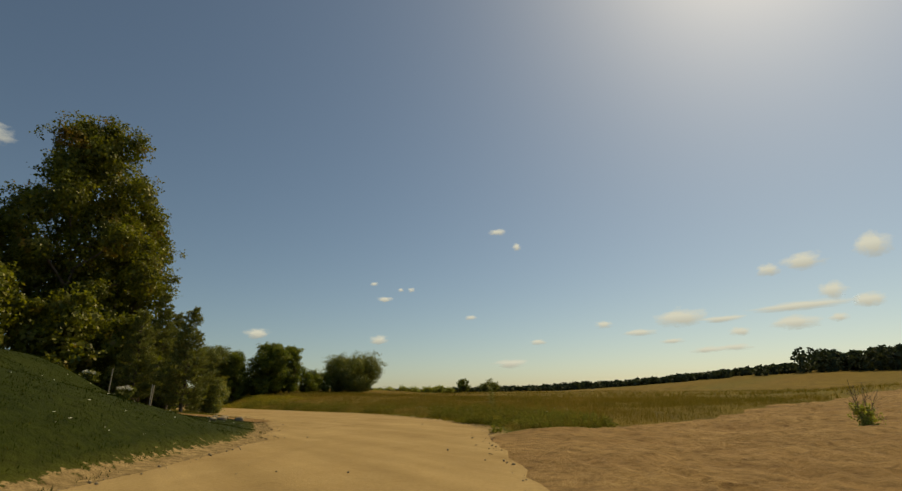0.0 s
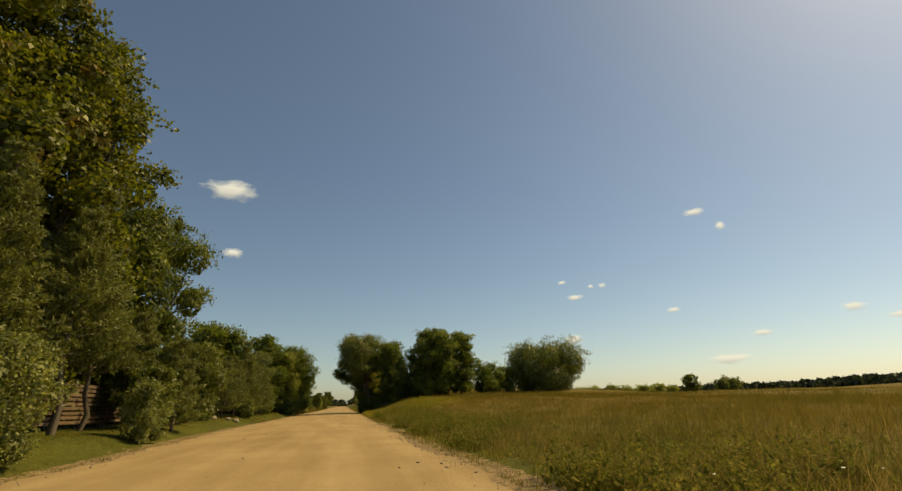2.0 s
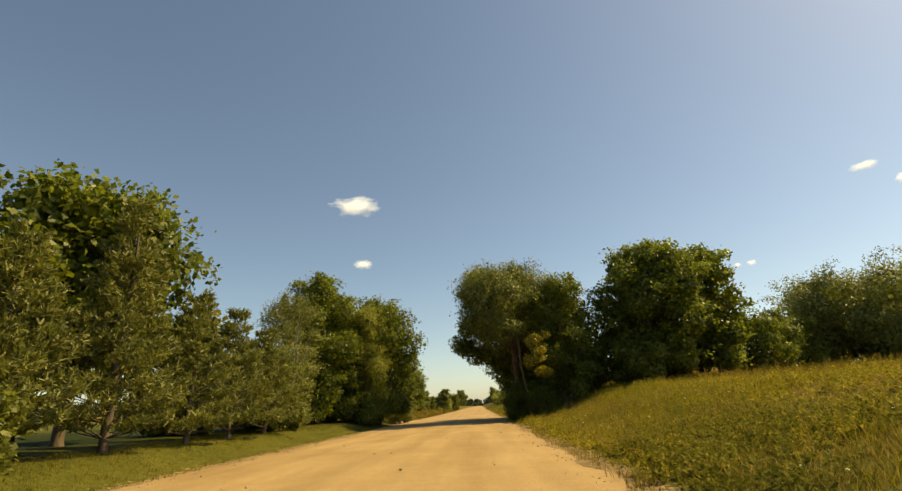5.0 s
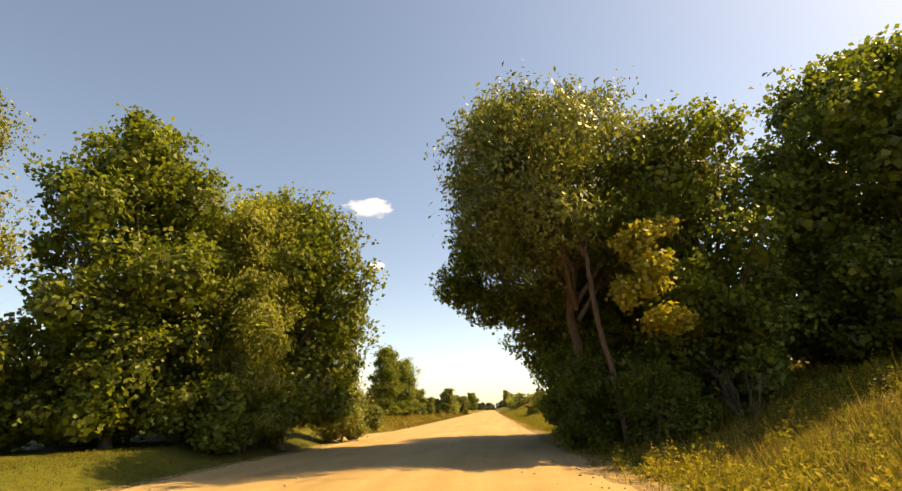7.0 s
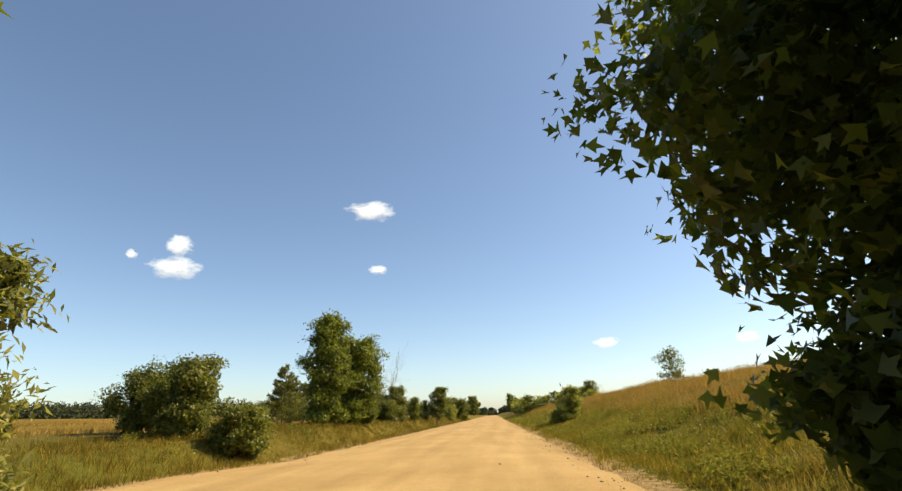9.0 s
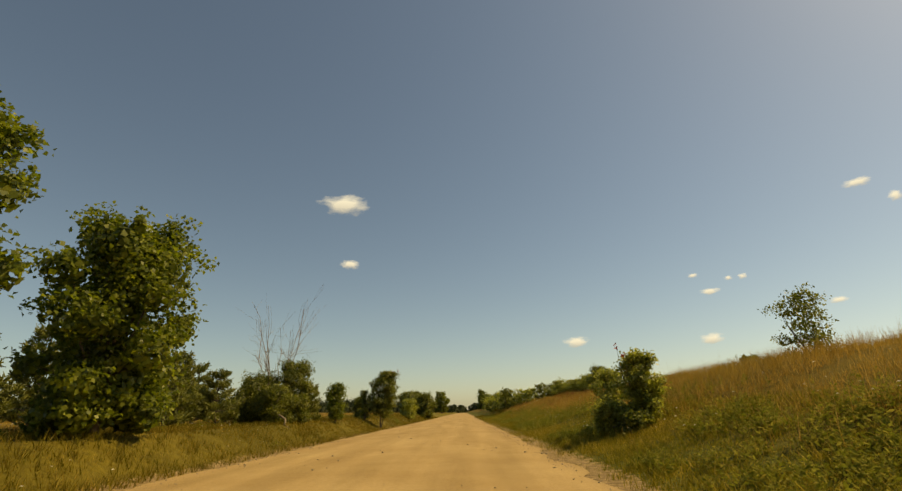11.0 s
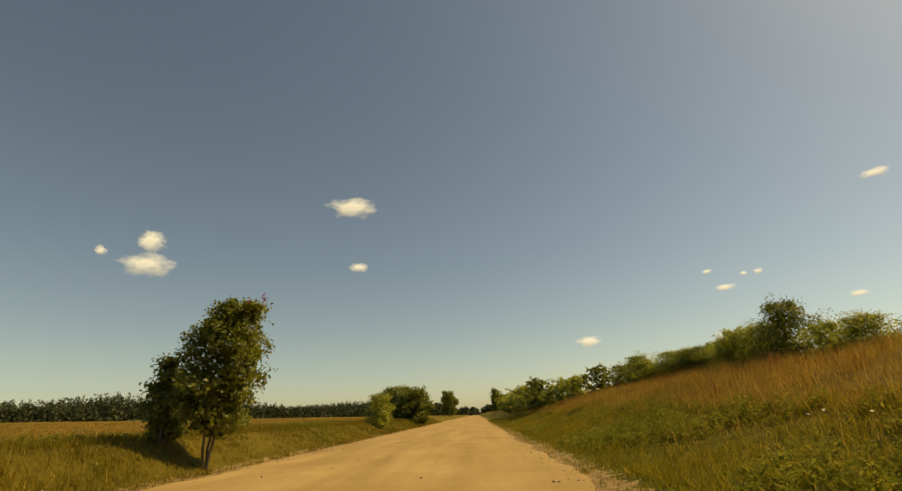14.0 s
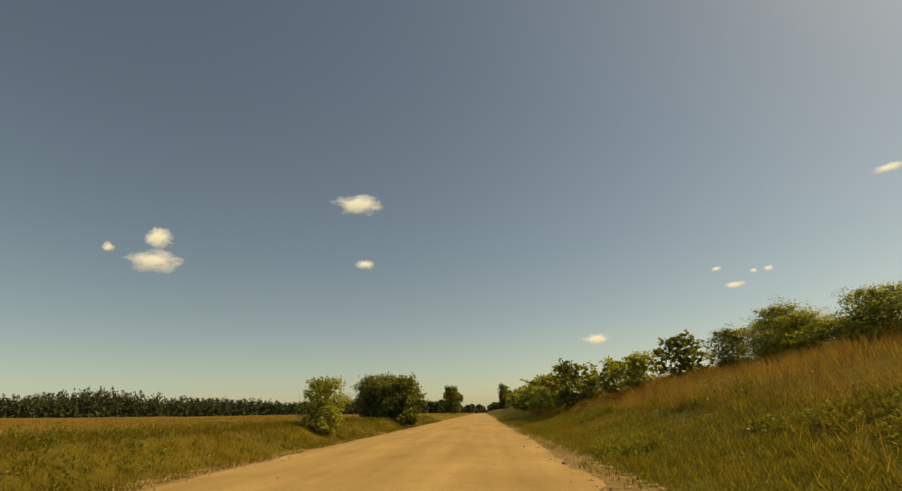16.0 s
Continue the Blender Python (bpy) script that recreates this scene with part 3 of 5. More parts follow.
def tree(name, x, y, height, radius, low, leaf, bark, label, category, seed, lobes=12, sprays=900, leaves=16, reach=0.4,
         length=0.26, width=0.2, hang=0.0, trunk=0.2, stems=1, lean=(0, 0), top=1.0, size=0.42, group="", squash=1.0, shoots=4, lobed=False, cover=1.05, coat_size=1.45):
    rng = np.random.default_rng(seed)
    thing = new(name)
    thing.location = (x, y, ground_level(x, y) - 0.05)
    tagged(thing, label, category, group)
    shape = crown_lobes(rng, height, radius, low, lobes, top, size, lean, shoots)
    shape = [(a, b * squash, c, r1, r2 * squash, r3) for a, b, c, r1, r2, r3 in shape]
    paths = []
    fork = low + 0.28 * (height - low)
    for s in range(stems):
        a = s * 2.4 + seed
        foot = np.array((0.6 * trunk * (stems > 1) * math.cos(a) * 2, 0.6 * trunk * (stems > 1) * math.sin(a) * 2, -0.15))
        spread_ = radius * 0.3 * (stems > 1)
        tip = np.array((lean[0] * 0.4 + spread_ * math.cos(a), lean[1] * 0.4 + spread_ * math.sin(a), fork))
        t0 = trunk / math.sqrt(stems)
        paths.append([(foot, t0 * 1.45), *wander(rng, foot + (0, 0, 0.35), tip, t0, t0 * 0.65, 5, 0.05)])
        for k in range(s, len(shape), stems):
            lx, ly, lz, lr, _, _ = shape[k]
            at = foot + (tip - foot) * (0.55 + 0.45 * rng.random())
            paths.append(wander(rng, at, (lx, ly, lz + 0.3 * lr), t0 * 0.45, t0 * 0.07, 5, 0.1))
    v, f = tubes(paths[:26] if stems < 4 else paths[:14], 7 if stems < 4 else 4)
    child("trunk", mesh_from("trunk", v, f, bark, True), thing)
    v, f = foliage(rng, shape, int(0.69 * sprays), leaves, reach, length, width, hang, cover=cover, lobed=lobed, coat_size=coat_size)
    v[:, 2] = np.maximum(v[:, 2], 0.05)
    child("crown", mesh_from("crown", v, f, leaf), thing)
    return thing


def pine(name, x, y, height, radius, label, seed, low=0.5, group=""):
    """A young pine: whorls of upturned limbs, each a brush of long needles."""
    rng = np.random.default_rng(seed)
    thing = new(name)
    thing.location = (x, y, ground_level(x, y) - 0.05)
    tagged(thing, label, "pine tree", group)
    paths = [wander(rng, (0, 0, -0.1), (rng.normal(0, 0.1), rng.normal(0, 0.1), height), 0.035 + 0.014 * height, 0.012, 8, 0.01)]
    tips = []
    levels = max(5, int(height / 0.42))
    for k in range(levels):
        u = (k + 0.3) / levels
        z = low + (height - low) * u
        reach = radius * (1 - u) ** 0.85 * (0.8 + 0.25 * math.sin(math.pi * min(1, u * 2.2)))
        for j in range(8 if u < 0.7 else 5):
            a = 2 * math.pi * (j + rng.random() * 0.8) / 7 + k
            r = reach * (0.7 + 0.45 * rng.random()) + 0.12
            end = np.array((r * math.cos(a), r * math.sin(a), z + r * (0.28 + 0.3 * u) + rng.normal(0, 0.08)))
            start = np.array((0, 0, z - 0.1))
            paths.append([(start, 0.022), ((start + end) / 2 - (0, 0, 0.06), 0.014), (end, 0.006)])
            for q in np.linspace(0.5, 1.0, 2 + int(r / 0.5)):
                c = start + (end - start) * q
                tips.append((*c, a))
                for s in (-1, 1):
                    w = 0.3 * r * (1.1 - q) + 0.1
                    tips.append((c[0] - s * w * math.sin(a) + 0.1 * math.cos(a), c[1] + s * w * math.cos(a) + 0.1 * math.sin(a), c[2] + 0.06, a))
    tips.append((0, 0, height, 0))
    v, f = tubes(paths, 5)
    child("trunk", mesh_from("trunk", v, f, BARK, True), thing)
    tips = np.array(tips)
    m = 14
    c = np.repeat(tips[:, :3], m, 0)
    n = len(c)
    a = np.repeat(tips[:, 3], m)
    axis = rng.normal(size=(n, 3)) * 0.62 + np.stack([0.5 * np.cos(a), 0.5 * np.sin(a), 0.55 + 0 * a], -1)
    axis /= np.linalg.norm(axis, axis=1)[:, None]
    side = np.cross(axis, rng.normal(size=(n, 3)))
    side /= np.linalg.norm(side, axis=1)[:, None]
    L = (0.12 + 0.09 * rng.random(n))[:, None]
    base = c + rng.normal(size=(n, 3)) * (0.03, 0.03, 0.045)
    verts = np.stack([base - side * 0.023, base + side * 0.023, base + axis * L + side * 0.012, base + axis * L - side * 0.012], 1).reshape(-1, 3)
    child("crown", mesh_from("crown", verts, np.arange(4 * n).reshape(-1, 4), NEEDLE), thing)
    return thing


def red_shoots(thing, spots):
    """Thin upright shoots (x, y, foot, tip) with small red leaves at their ends."""
    rng = np.random.default_rng(8)
    for x, y, z0, z1 in spots:
        stem = wander(rng, (x * 0.8, y * 0.8, z0), (x, y, z1), 0.012, 0.004, 5, 0.05)
        shoot = child("shoot", mesh_from("shoot", *tubes([stem], 5), BARK, True), thing)
        v, f = foliage(rng, [(x, y, z1 - 0.15, 0.07, 0.07, 0.2)], 8, 2, 0.03, 0.075, 0.045, cover=0)
        child("red_leaves", mesh_from("red_leaves", v, f, LEAF_RED), shoot, "small red young leaves")


MAPLE = dict(leaf=LEAF_MAPLE, bark=BARK, category="tree")
SHRUB = dict(cover=1.1, leaf=LEAF_SHRUB, bark=BARK, category="shrub", stems=4, trunk=0.09)

# ---- garden corner on the inside of the bend ----
tree("maple_tree", -16.2, 53.0, 25.6, 6.0, 3.0, LEAF_OLD, BARK, "tall old maple with browning leaf clusters, in the garden", "tree", 3, lobes=34,
     sprays=2900, leaves=17, reach=0.36, length=0.21, width=0.18, trunk=0.45, size=0.33, top=0.9, coat_size=1.3)
tree("maple_tree", -12.9, 55.5, 19.8, 4.3, 2.6, LEAF_OLD, BARK, "second old maple with browning leaf clusters, beside the tallest", "tree", 9, lobes=26,
     sprays=2000, leaves=17, reach=0.36, length=0.21, width=0.18, trunk=0.34, size=0.36, top=0.9, coat_size=1.3)
tree("maple_tree", -25.0, 53.0, 16.0, 7.0, 1.0, LEAF_OLD, BARK, "dark maple filling the garden behind the lawn", "tree", 4, lobes=16,
     sprays=1100, leaves=15, reach=0.45, length=0.32, width=0.27, trunk=0.3)
tree("maple_tree", -33.0, 48.0, 13.0, 6.5, 0.6, LEAF_OLD, BARK, "dark broad maple at the garden's edge", "tree", 5, lobes=14,
     sprays=800, leaves=15, reach=0.5, length=0.34, width=0.28, trunk=0.3)
tree("ash_tree", -15.9, 74.5, 16.8, 5.7, 2.6, LEAF_ASH, BARK, "large ash with drooping sprays of leaves behind the fence", "tree", 6, lobes=26,
     sprays=2100, leaves=17, reach=0.36, length=0.26, width=0.14, hang=0.35, trunk=0.32, size=0.36)
tree("maple_tree", -12.6, 88.5, 9.2, 4.0, 2.0, **MAPLE, label="dark green maple behind the pine row", seed=7, lobes=16, sprays=950, leaves=15, reach=0.4, length=0.24, width=0.2)
for k, (sx, sy, sh, sr) in enumerate(((-12.5, 46.0, 6.2, 2.8), (-16.0, 44.5, 6.6, 3.0), (-20.5, 44.0, 7.0, 3.2), (-25.5, 43.0, 6.6, 3.2), (-30.0, 42.0, 6.0, 3.0), (-12.0, 51.5, 5.6, 2.2), (-12.2, 57.0, 5.4, 2.2), (-12.0, 63.0, 5.0, 2.2), (-12.4, 69.0, 5.0, 2.2), (-12.2, 79.0, 5.6, 2.2), (-12.0, 84.0, 5.4, 2.2), (-12.4, 95.0, 5.4, 2.4))):
    tree("lilac_shrub", sx, sy, sh, sr, 0.05, LEAF_OLD, BARK, "dark dense garden shrub under the trees", "shrub", 140 + k, lobes=12, sprays=340, leaves=12, reach=0.34, length=0.27, width=0.2,
         stems=4, trunk=0.1, group="garden shrubs")
for k, (px, py, ph, pr, pl) in enumerate(((-8.0, 42.2, 7.6, 1.9, 0.4), (-11.2, 43.6, 6.8, 1.8, 0.4), (-9.6, 48.0, 9.4, 2.1, 0.8), (-8.3, 50.6, 8.2, 1.9, 2.4), (-6.8, 58.2, 4.4, 1.3, 0.3), (-9.4, 55.0, 6.4, 1.7, 2.3),
                                          (-9.3, 60.0, 5.9, 1.6, 0.9), (-11.0, 60.5, 5.2, 1.6, 0.9), (-7.9, 60.6, 4.2, 1.3, 0.6), (-9.6, 66.0, 5.2, 1.5, 1.4), (-9.9, 71.0, 5.4, 1.5, 1.9), (-9.8, 75.2, 5.6, 1.7, 2.0),
                                          (-8.9, 78.6, 5.2, 1.7, 0.5), (-8.8, 82.0, 5.2, 1.8, 0.5), (-8.5, 85.2, 7.2, 1.9, 0.4), (-8.1, 88.4, 5.0, 1.8, 0.3), (-8.2, 91.6, 5.0, 1.8, 0.3), (-8.2, 94.8, 4.8, 1.7, 0.3))):
    pine("pine_tree", px, py, ph, pr, "young blue-green pine in the roadside row", 20 + k, low=pl, group="roadside pines")
tree("pale_shrub", -5.9, 43.2, 2.7, 1.1, 0.1, LEAF_PALE, BARK, "pale-leaved shrub on the grass verge", "shrub", 31, lobes=11, sprays=900, leaves=13, reach=0.15,
     length=0.075, width=0.055, stems=5, trunk=0.06, shoots=9, cover=0.7)
tree("pale_shrub", -5.9, 52.0, 2.2, 0.9, 0.1, LEAF_PALE, BARK, "small pale-leaved shrub before the pines", "shrub", 32, lobes=9, sprays=560, leaves=12, reach=0.14,
     length=0.075, width=0.055, stems=4, trunk=0.05, shoots=8, cover=0.7)
for k, (sx, sy, sh, sr) in enumerate(((-7.4, 56.6, 2.8, 1.2), (-7.8, 62.2, 1.6, 0.8), (-8.7, 69.2, 5.2, 1.9), (-7.9, 58.6, 2.6, 1.0), (-8.4, 97.4, 3.0, 1.5), (-7.3, 80.2, 1.5, 0.7), (-9.0, 64.2, 3.6, 1.2), (-9.4, 72.8, 2.8, 1.2), (-10.6, 97.8, 4.2, 1.8))):
    tree("broadleaf_shrub", sx, sy, sh, sr, 0.1, label="dense light green broad-leaved shrub by the verge", seed=40 + k, lobes=12, sprays=900, leaves=14,
         reach=0.18, length=0.12, width=0.09, group="verge shrubs", **SHRUB)

# ---- the gateway of trees over the road ----
tree("birch_tree", -9.9, 101.6, 8.0, 2.1, 0.2, LEAF_BIRCH, BARK_PALE, "pale weeping birch with fine hanging leaves", "tree", 50, lobes=16, sprays=1600, leaves=16,
     reach=0.22, length=0.095, width=0.06, coat_size=1.3, cover=0.5, hang=0.7, trunk=0.16)
tree("maple_tree", -10.2, 108.8, 10.6, 3.2, 0.3, **MAPLE, label="bushy maple leafy to the ground by the road", seed=51, lobes=24, sprays=2300, leaves=15, reach=0.26, length=0.165, width=0.14)
tree("maple_tree", -10.6, 114.5, 10.0, 3.2, 0.4, **MAPLE, label="young maple between the taller roadside maples", seed=63, lobes=18, sprays=1300, leaves=14, reach=0.3, length=0.23, width=0.2)
tree("maple_tree", -6.4, 112.8, 10.0, 3.5, 0.7, **MAPLE, label="broad maple with outstretched low branches by the road", seed=52, lobes=26, sprays=2300, leaves=14, reach=0.28, length=0.2, width=0.18, lobed=True, coat_size=1.15, cover=1.0)
# lighter hedge leaves put the sun on this pale willow into its colour
tree("willow_tree", -6.7, 110.4, 9.0, 1.7, 0.5, LEAF_HEDGE, BARK, "slender pale willow with narrow shining leaves by the road", "tree", 59, lobes=18, sprays=1500, leaves=16,
     reach=0.22, length=0.16, width=0.05, hang=0.45, trunk=0.12, stems=3, size=0.5, coat_size=1.1, cover=0.6)
tree("willow_shrub", -5.5, 117.8, 3.5, 1.4, 0.1, LEAF_PALE, BARK, "silvery narrow-leaved willow shrub at the verge", "shrub", 53, lobes=10, sprays=800, leaves=15,
     reach=0.2, length=0.17, width=0.05, stems=5, trunk=0.08, hang=0.2)
for k, (sx, sy, sh, sr) in enumerate(((6.4, 107.0, 1.5, 1.0), (4.4, 108.6, 2.4, 1.1), (5.8, 106.9, 1.9, 0.9))):
    tree("broadleaf_shrub", sx, sy, sh, sr, 0.05, label="low dense shrub at the foot of the willow", seed=640 + k, lobes=11, sprays=1000, leaves=13, reach=0.16, length=0.085,
         width=0.06, group="row shrubs", **{**SHRUB, "leaf": LEAF_MAPLE, "cover": 0.8})
willow = tree("willow_tree", 5.0, 110.0, 11.4, 4.3, 4.9, LEAF_WILLOW, BARK_BROWN, "leaning willow with fine grey-green leaves over the road", "tree", 54, lobes=28, sprays=2900, leaves=17,
     reach=0.3, length=0.18, width=0.08, hang=0.3, trunk=0.2, lean=(-1.2, -0.6), coat_size=1.1, cover=0.55)
dark = tree("maple_tree", 5.9, 112.6, 9.0, 2.9, 0.2, **MAPLE, label="dark maple growing under the willow's crown", seed=58, lobes=24, sprays=2500, leaves=15, reach=0.24, length=0.17, width=0.15, lobed=True, coat_size=1.15, cover=1.0)
over = foliage(np.random.default_rng(78), [(-5.3, 0.3, 5.6, 1.0, 1.2, 0.9), (-4.3, 0.3, 4.8, 1.1, 1.3, 0.9), (-4.8, 0.6, 7.0, 1.1, 1.3, 1.0), (-3.2, 0.3, 4.7, 1.1, 1.3, 1.0), (-3.2, 0.0, 6.8, 1.3, 1.4, 1.3)], 900, 14, 0.24, 0.17, 0.15, lobed=True, coat_size=1.15)
limb = tubes([wander(np.random.default_rng(79), (0, 0, 2.8), (-4.6, 0.3, 6.2), 0.08, 0.02, 6, 0.04)], 7)
branch = child("branch", mesh_from("branch", *limb, BARK, True), dark, "branch reaching over the road")
child("leaves", mesh_from("leaves", *over, LEAF_MAPLE), branch)
for k, (sx, sy, sh, sr) in enumerate(((6.1, 116.2, 7.6, 2.9), (9.0, 114.6, 9.6, 2.6))):
    tree("maple_tree", sx, sy, sh, sr, 0.15, **MAPLE, label="dense dark maple leafy to the ground behind the willow", seed=660 + k, lobes=22, sprays=1900, leaves=15, reach=0.26, length=0.18, width=0.16,
         lobed=True, coat_size=1.15, cover=1.0)
bend = np.random.default_rng(21)
stem = [((0.22 - 0.42 * u + 0.05 * math.sin(7 * u) + bend.normal(0, 0.012), -2.4 + 0.5 * u + 0.05 * math.sin(5 * u), -0.2 + 5.8 * u), (0.1 - 0.03 * u) * (0.88 + 0.24 * bend.random())) for u in np.linspace(0, 1, 19)]
fork = [wander(np.random.default_rng(22 + k), (-0.2, -1.9, 5.55), tip, 0.06, 0.02, 6, 0.06) for k, tip in enumerate(((-1.0, -1.4, 9.0), (0.4, -1.2, 9.3), (-1.8, -1.8, 7.6)))]
child("leaning_stem", mesh_from("leaning_stem", *tubes([stem, *fork], 9), BARK_BROWN, True), willow, "bare leaning willow stem forking below the crown")
turning = tree("maple_tree", 8.3, 108.4, 9.2, 2.7, 0.3, LEAF_MAPLE, BARK, "young maple with a branch of yellow leaves", "tree", 55, lobes=18, sprays=1500, leaves=15,
     reach=0.24, length=0.15, width=0.125, coat_size=1.15, cover=0.65)
yellow = foliage(np.random.default_rng(77), [(-2.6, -2.4, 4.1, 0.45, 0.5, 0.6), (-2.4, -2.5, 3.2, 0.45, 0.5, 0.6), (-2.1, -2.4, 2.2, 0.4, 0.4, 0.5), (-3.0, -2.3, 2.8, 0.25, 0.4, 0.5), (-1.8, -2.4, 4.6, 0.25, 0.3, 0.3)], 300, 12, 0.16, 0.13, 0.11, cover=0.5)
child("yellow_branch", mesh_from("yellow_branch", *yellow, LEAF_YELLOW), turning, "branch of yellow autumn leaves")
tree("maple_tree", 15.4, 109.4, 10.4, 3.9, 0.6, **MAPLE, label="large dark green maple beside the meadow", seed=56, lobes=26, sprays=2600, leaves=16, reach=0.32, length=0.19, width=0.16)
tree("maple_tree", 19.8, 110.0, 9.8, 2.8, 0.4, **MAPLE, label="slender maple in the tree row", seed=57, lobes=14, sprays=1000, leaves=15, reach=0.35)
for k, (sx, sy, sh, sr) in enumerate(((-12.6, 107.2, 2.6, 1.7), (-11.5, 100.5, 2.8, 2.0), (-12.0, 110.2, 3.2, 2.2), (6.0, 109.6, 2.4, 1.8), (11.8, 110.2, 4.4, 2.8), (25.0, 113, 5.0, 3.0), (29.0, 115.8, 4.4, 2.8),
        (-9.6, 114, 3.0, 2.2), (-12.5, 116.7, 3.4, 2.4), (-13.5, 105.9, 4.2, 2.6), (9.2, 109.8, 3.2, 2.0), (13.0, 107.7, 3.2, 2.4), (16.5, 111.1, 3.6, 2.6), (8.0, 114.4, 3.6, 2.2), (-6.9, 109, 2.2, 1.2), (-6.8, 111.7, 2.0, 1.2))):
    tree("broadleaf_shrub", sx, sy, sh, sr, 0.1, label="dense shrub between the trees of the row", seed=600 + k, lobes=11, sprays=440, leaves=13, reach=0.25, length=0.15,
         width=0.12, group="row shrubs", **{**SHRUB, "leaf": LEAF_MAPLE})
tree("willow_tree", 37.6, 118.0, 8.8, 7.2, 0.2, LEAF_WILLOW, BARK, "round spreading willow at the end of the tree row", "tree", 64, lobes=30, sprays=2600, leaves=17,
     reach=0.34, length=0.2, width=0.11, stems=3, trunk=0.4, cover=0.6, shoots=0, size=0.36, coat_size=1.6)

# ---- the open road beyond ----
tree("maple_tree", -7.8, 146.0, 5.6, 2.0, 0.1, **MAPLE, label="young maple leafy to the ground on the verge", seed=70, lobes=18, sprays=1500, leaves=15, reach=0.2, length=0.125, width=0.105, trunk=0.12)
for k, (sx, sy, sh, sr) in enumerate(((-7.8, 160.6, 3.1, 1.1), (-9.3, 160.0, 2.4, 1.6), (-8.2, 158.8, 1.8, 1.1), (-6.6, 128.2, 1.5, 0.9), (-8.9, 128.8, 2.5, 1.2), (-11.4, 130.5, 2.2, 1.4), (-7.9, 178.8, 1.7, 0.6))):
    tree("broadleaf_shrub", sx, sy, sh, sr, 0.05, label="straggling green shrub on the rough verge", seed=74 + k, lobes=10, sprays=1100, leaves=13, reach=0.16, length=0.085,
         width=0.06, group="rough verge shrubs", **SHRUB)
for k, (px, py, ph, pr) in enumerate(((-11.4, 150.0, 3.4, 1.0), (-13.4, 147.5, 4.0, 1.4), (-10.0, 152.6, 2.7, 1.0), (-11.4, 155.8, 3.2, 1.0), (-10.0, 156.6, 2.5, 0.9), (-13.0, 155.0, 3.3, 1.2), (-12.6, 159.5, 2.9, 1.1), (-14.6, 152.0, 3.7, 1.3), (-12.3, 152.8, 3.0, 1.0), (-15.2, 156.2, 3.4, 1.2))):
    pine("pine_tree", px, py, ph, pr, "bushy young pine in a group behind the verge", 170 + k, low=0.15, group="young pines")
tree("maple_tree", -8.2, 141.3, 6.2, 1.5, 0.1, **MAPLE, label="taller young maple with upright top shoots on the verge", seed=71, lobes=18, sprays=1300, leaves=15, reach=0.2, length=0.125, width=0.105, trunk=0.12, shoots=7)
SMALL = dict(leaf=LEAF_MAPLE, bark=BARK, category="tree", reach=0.13, length=0.085, width=0.07, trunk=0.05)
tree("maple_sapling", -7.1, 167.0, 2.45, 0.72, 0.25, **SMALL, label="knee-bare maple sapling in the verge grass", seed=80, lobes=14, sprays=480, leaves=12, cover=0.6, size=0.5)
lone = tree("maple_tree", -5.85, 177.6, 4.6, 1.2, 0.85, leaf=LEAF_SHRUB, bark=BARK, category="tree", reach=0.13, length=0.105, width=0.09, trunk=0.07, stems=3, lobed=True, lean=(0.5, -0.1), label="small round maple standing alone on the verge", seed=81, lobes=22, sprays=1700, leaves=14, size=0.42, cover=0.7)
red_shoots(lone, ((1.5, -0.45, 3.4, 4.75), (1.1, -0.6, 3.7, 4.6)))
tree("broadleaf_shrub", -7.3, 177.7, 2.3, 0.5, 0.1, label="thin shrub beside the lone maple", seed=82, lobes=7, sprays=200, leaves=11, reach=0.15, length=0.11, width=0.08, **SHRUB)
pine("pine_tree", -8.0, 164.3, 2.1, 0.42, "waist-high pine in the verge grass", 83, low=0.1)
tree("broadleaf_shrub", -6.6, 207.0, 2.6, 1.3, 0.1, label="open light green shrub by the road", seed=84, lobes=10, sprays=520, leaves=13, reach=0.2, length=0.13, width=0.09, shoots=9, **{**SHRUB, "leaf": LEAF_HEDGE, "cover": 0.25})
tree("willow_shrub", -9.0, 234.0, 4.2, 2.6, 0.1, LEAF_WILLOW, BARK, "dense willow shrub by the far road", "shrub", 85, lobes=12, sprays=700, leaves=14, reach=0.32, length=0.26, width=0.14, stems=4, trunk=0.1)
tree("willow_shrub", -6.2, 231.5, 4.3, 2.0, 0.1, LEAF_SHRUB, BARK, "round dark shrub by the far road", "shrub", 86, lobes=12, sprays=660, leaves=14, reach=0.3, length=0.25, width=0.17, stems=4, trunk=0.1)
bank_shrub = tree("broadleaf_shrub", 7.1, 150.2, 2.2, 0.75, 0.1, label="dark leafy shrub on the meadow bank", seed=87, lobes=12, sprays=900, leaves=13, reach=0.13, length=0.1, width=0.055, shoots=12, **{**SHRUB, "leaf": LEAF_HEDGE, "cover": 0.7})
tree("broadleaf_shrub", 6.1, 150.6, 1.0, 0.6, 0.05, label="low sprawling light green shrub on the bank", seed=188, lobes=9, sprays=460, leaves=12, reach=0.13, length=0.085, width=0.05, shoots=8, **{**SHRUB, "leaf": LEAF_HEDGE, "cover": 0.6})
tree("broadleaf_shrub", 6.5, 149.6, 0.6, 0.5, 0.05, label="knee-high weedy shrub on the bank", seed=189, lobes=7, sprays=150, leaves=11, reach=0.15, length=0.11, width=0.07, **SHRUB)
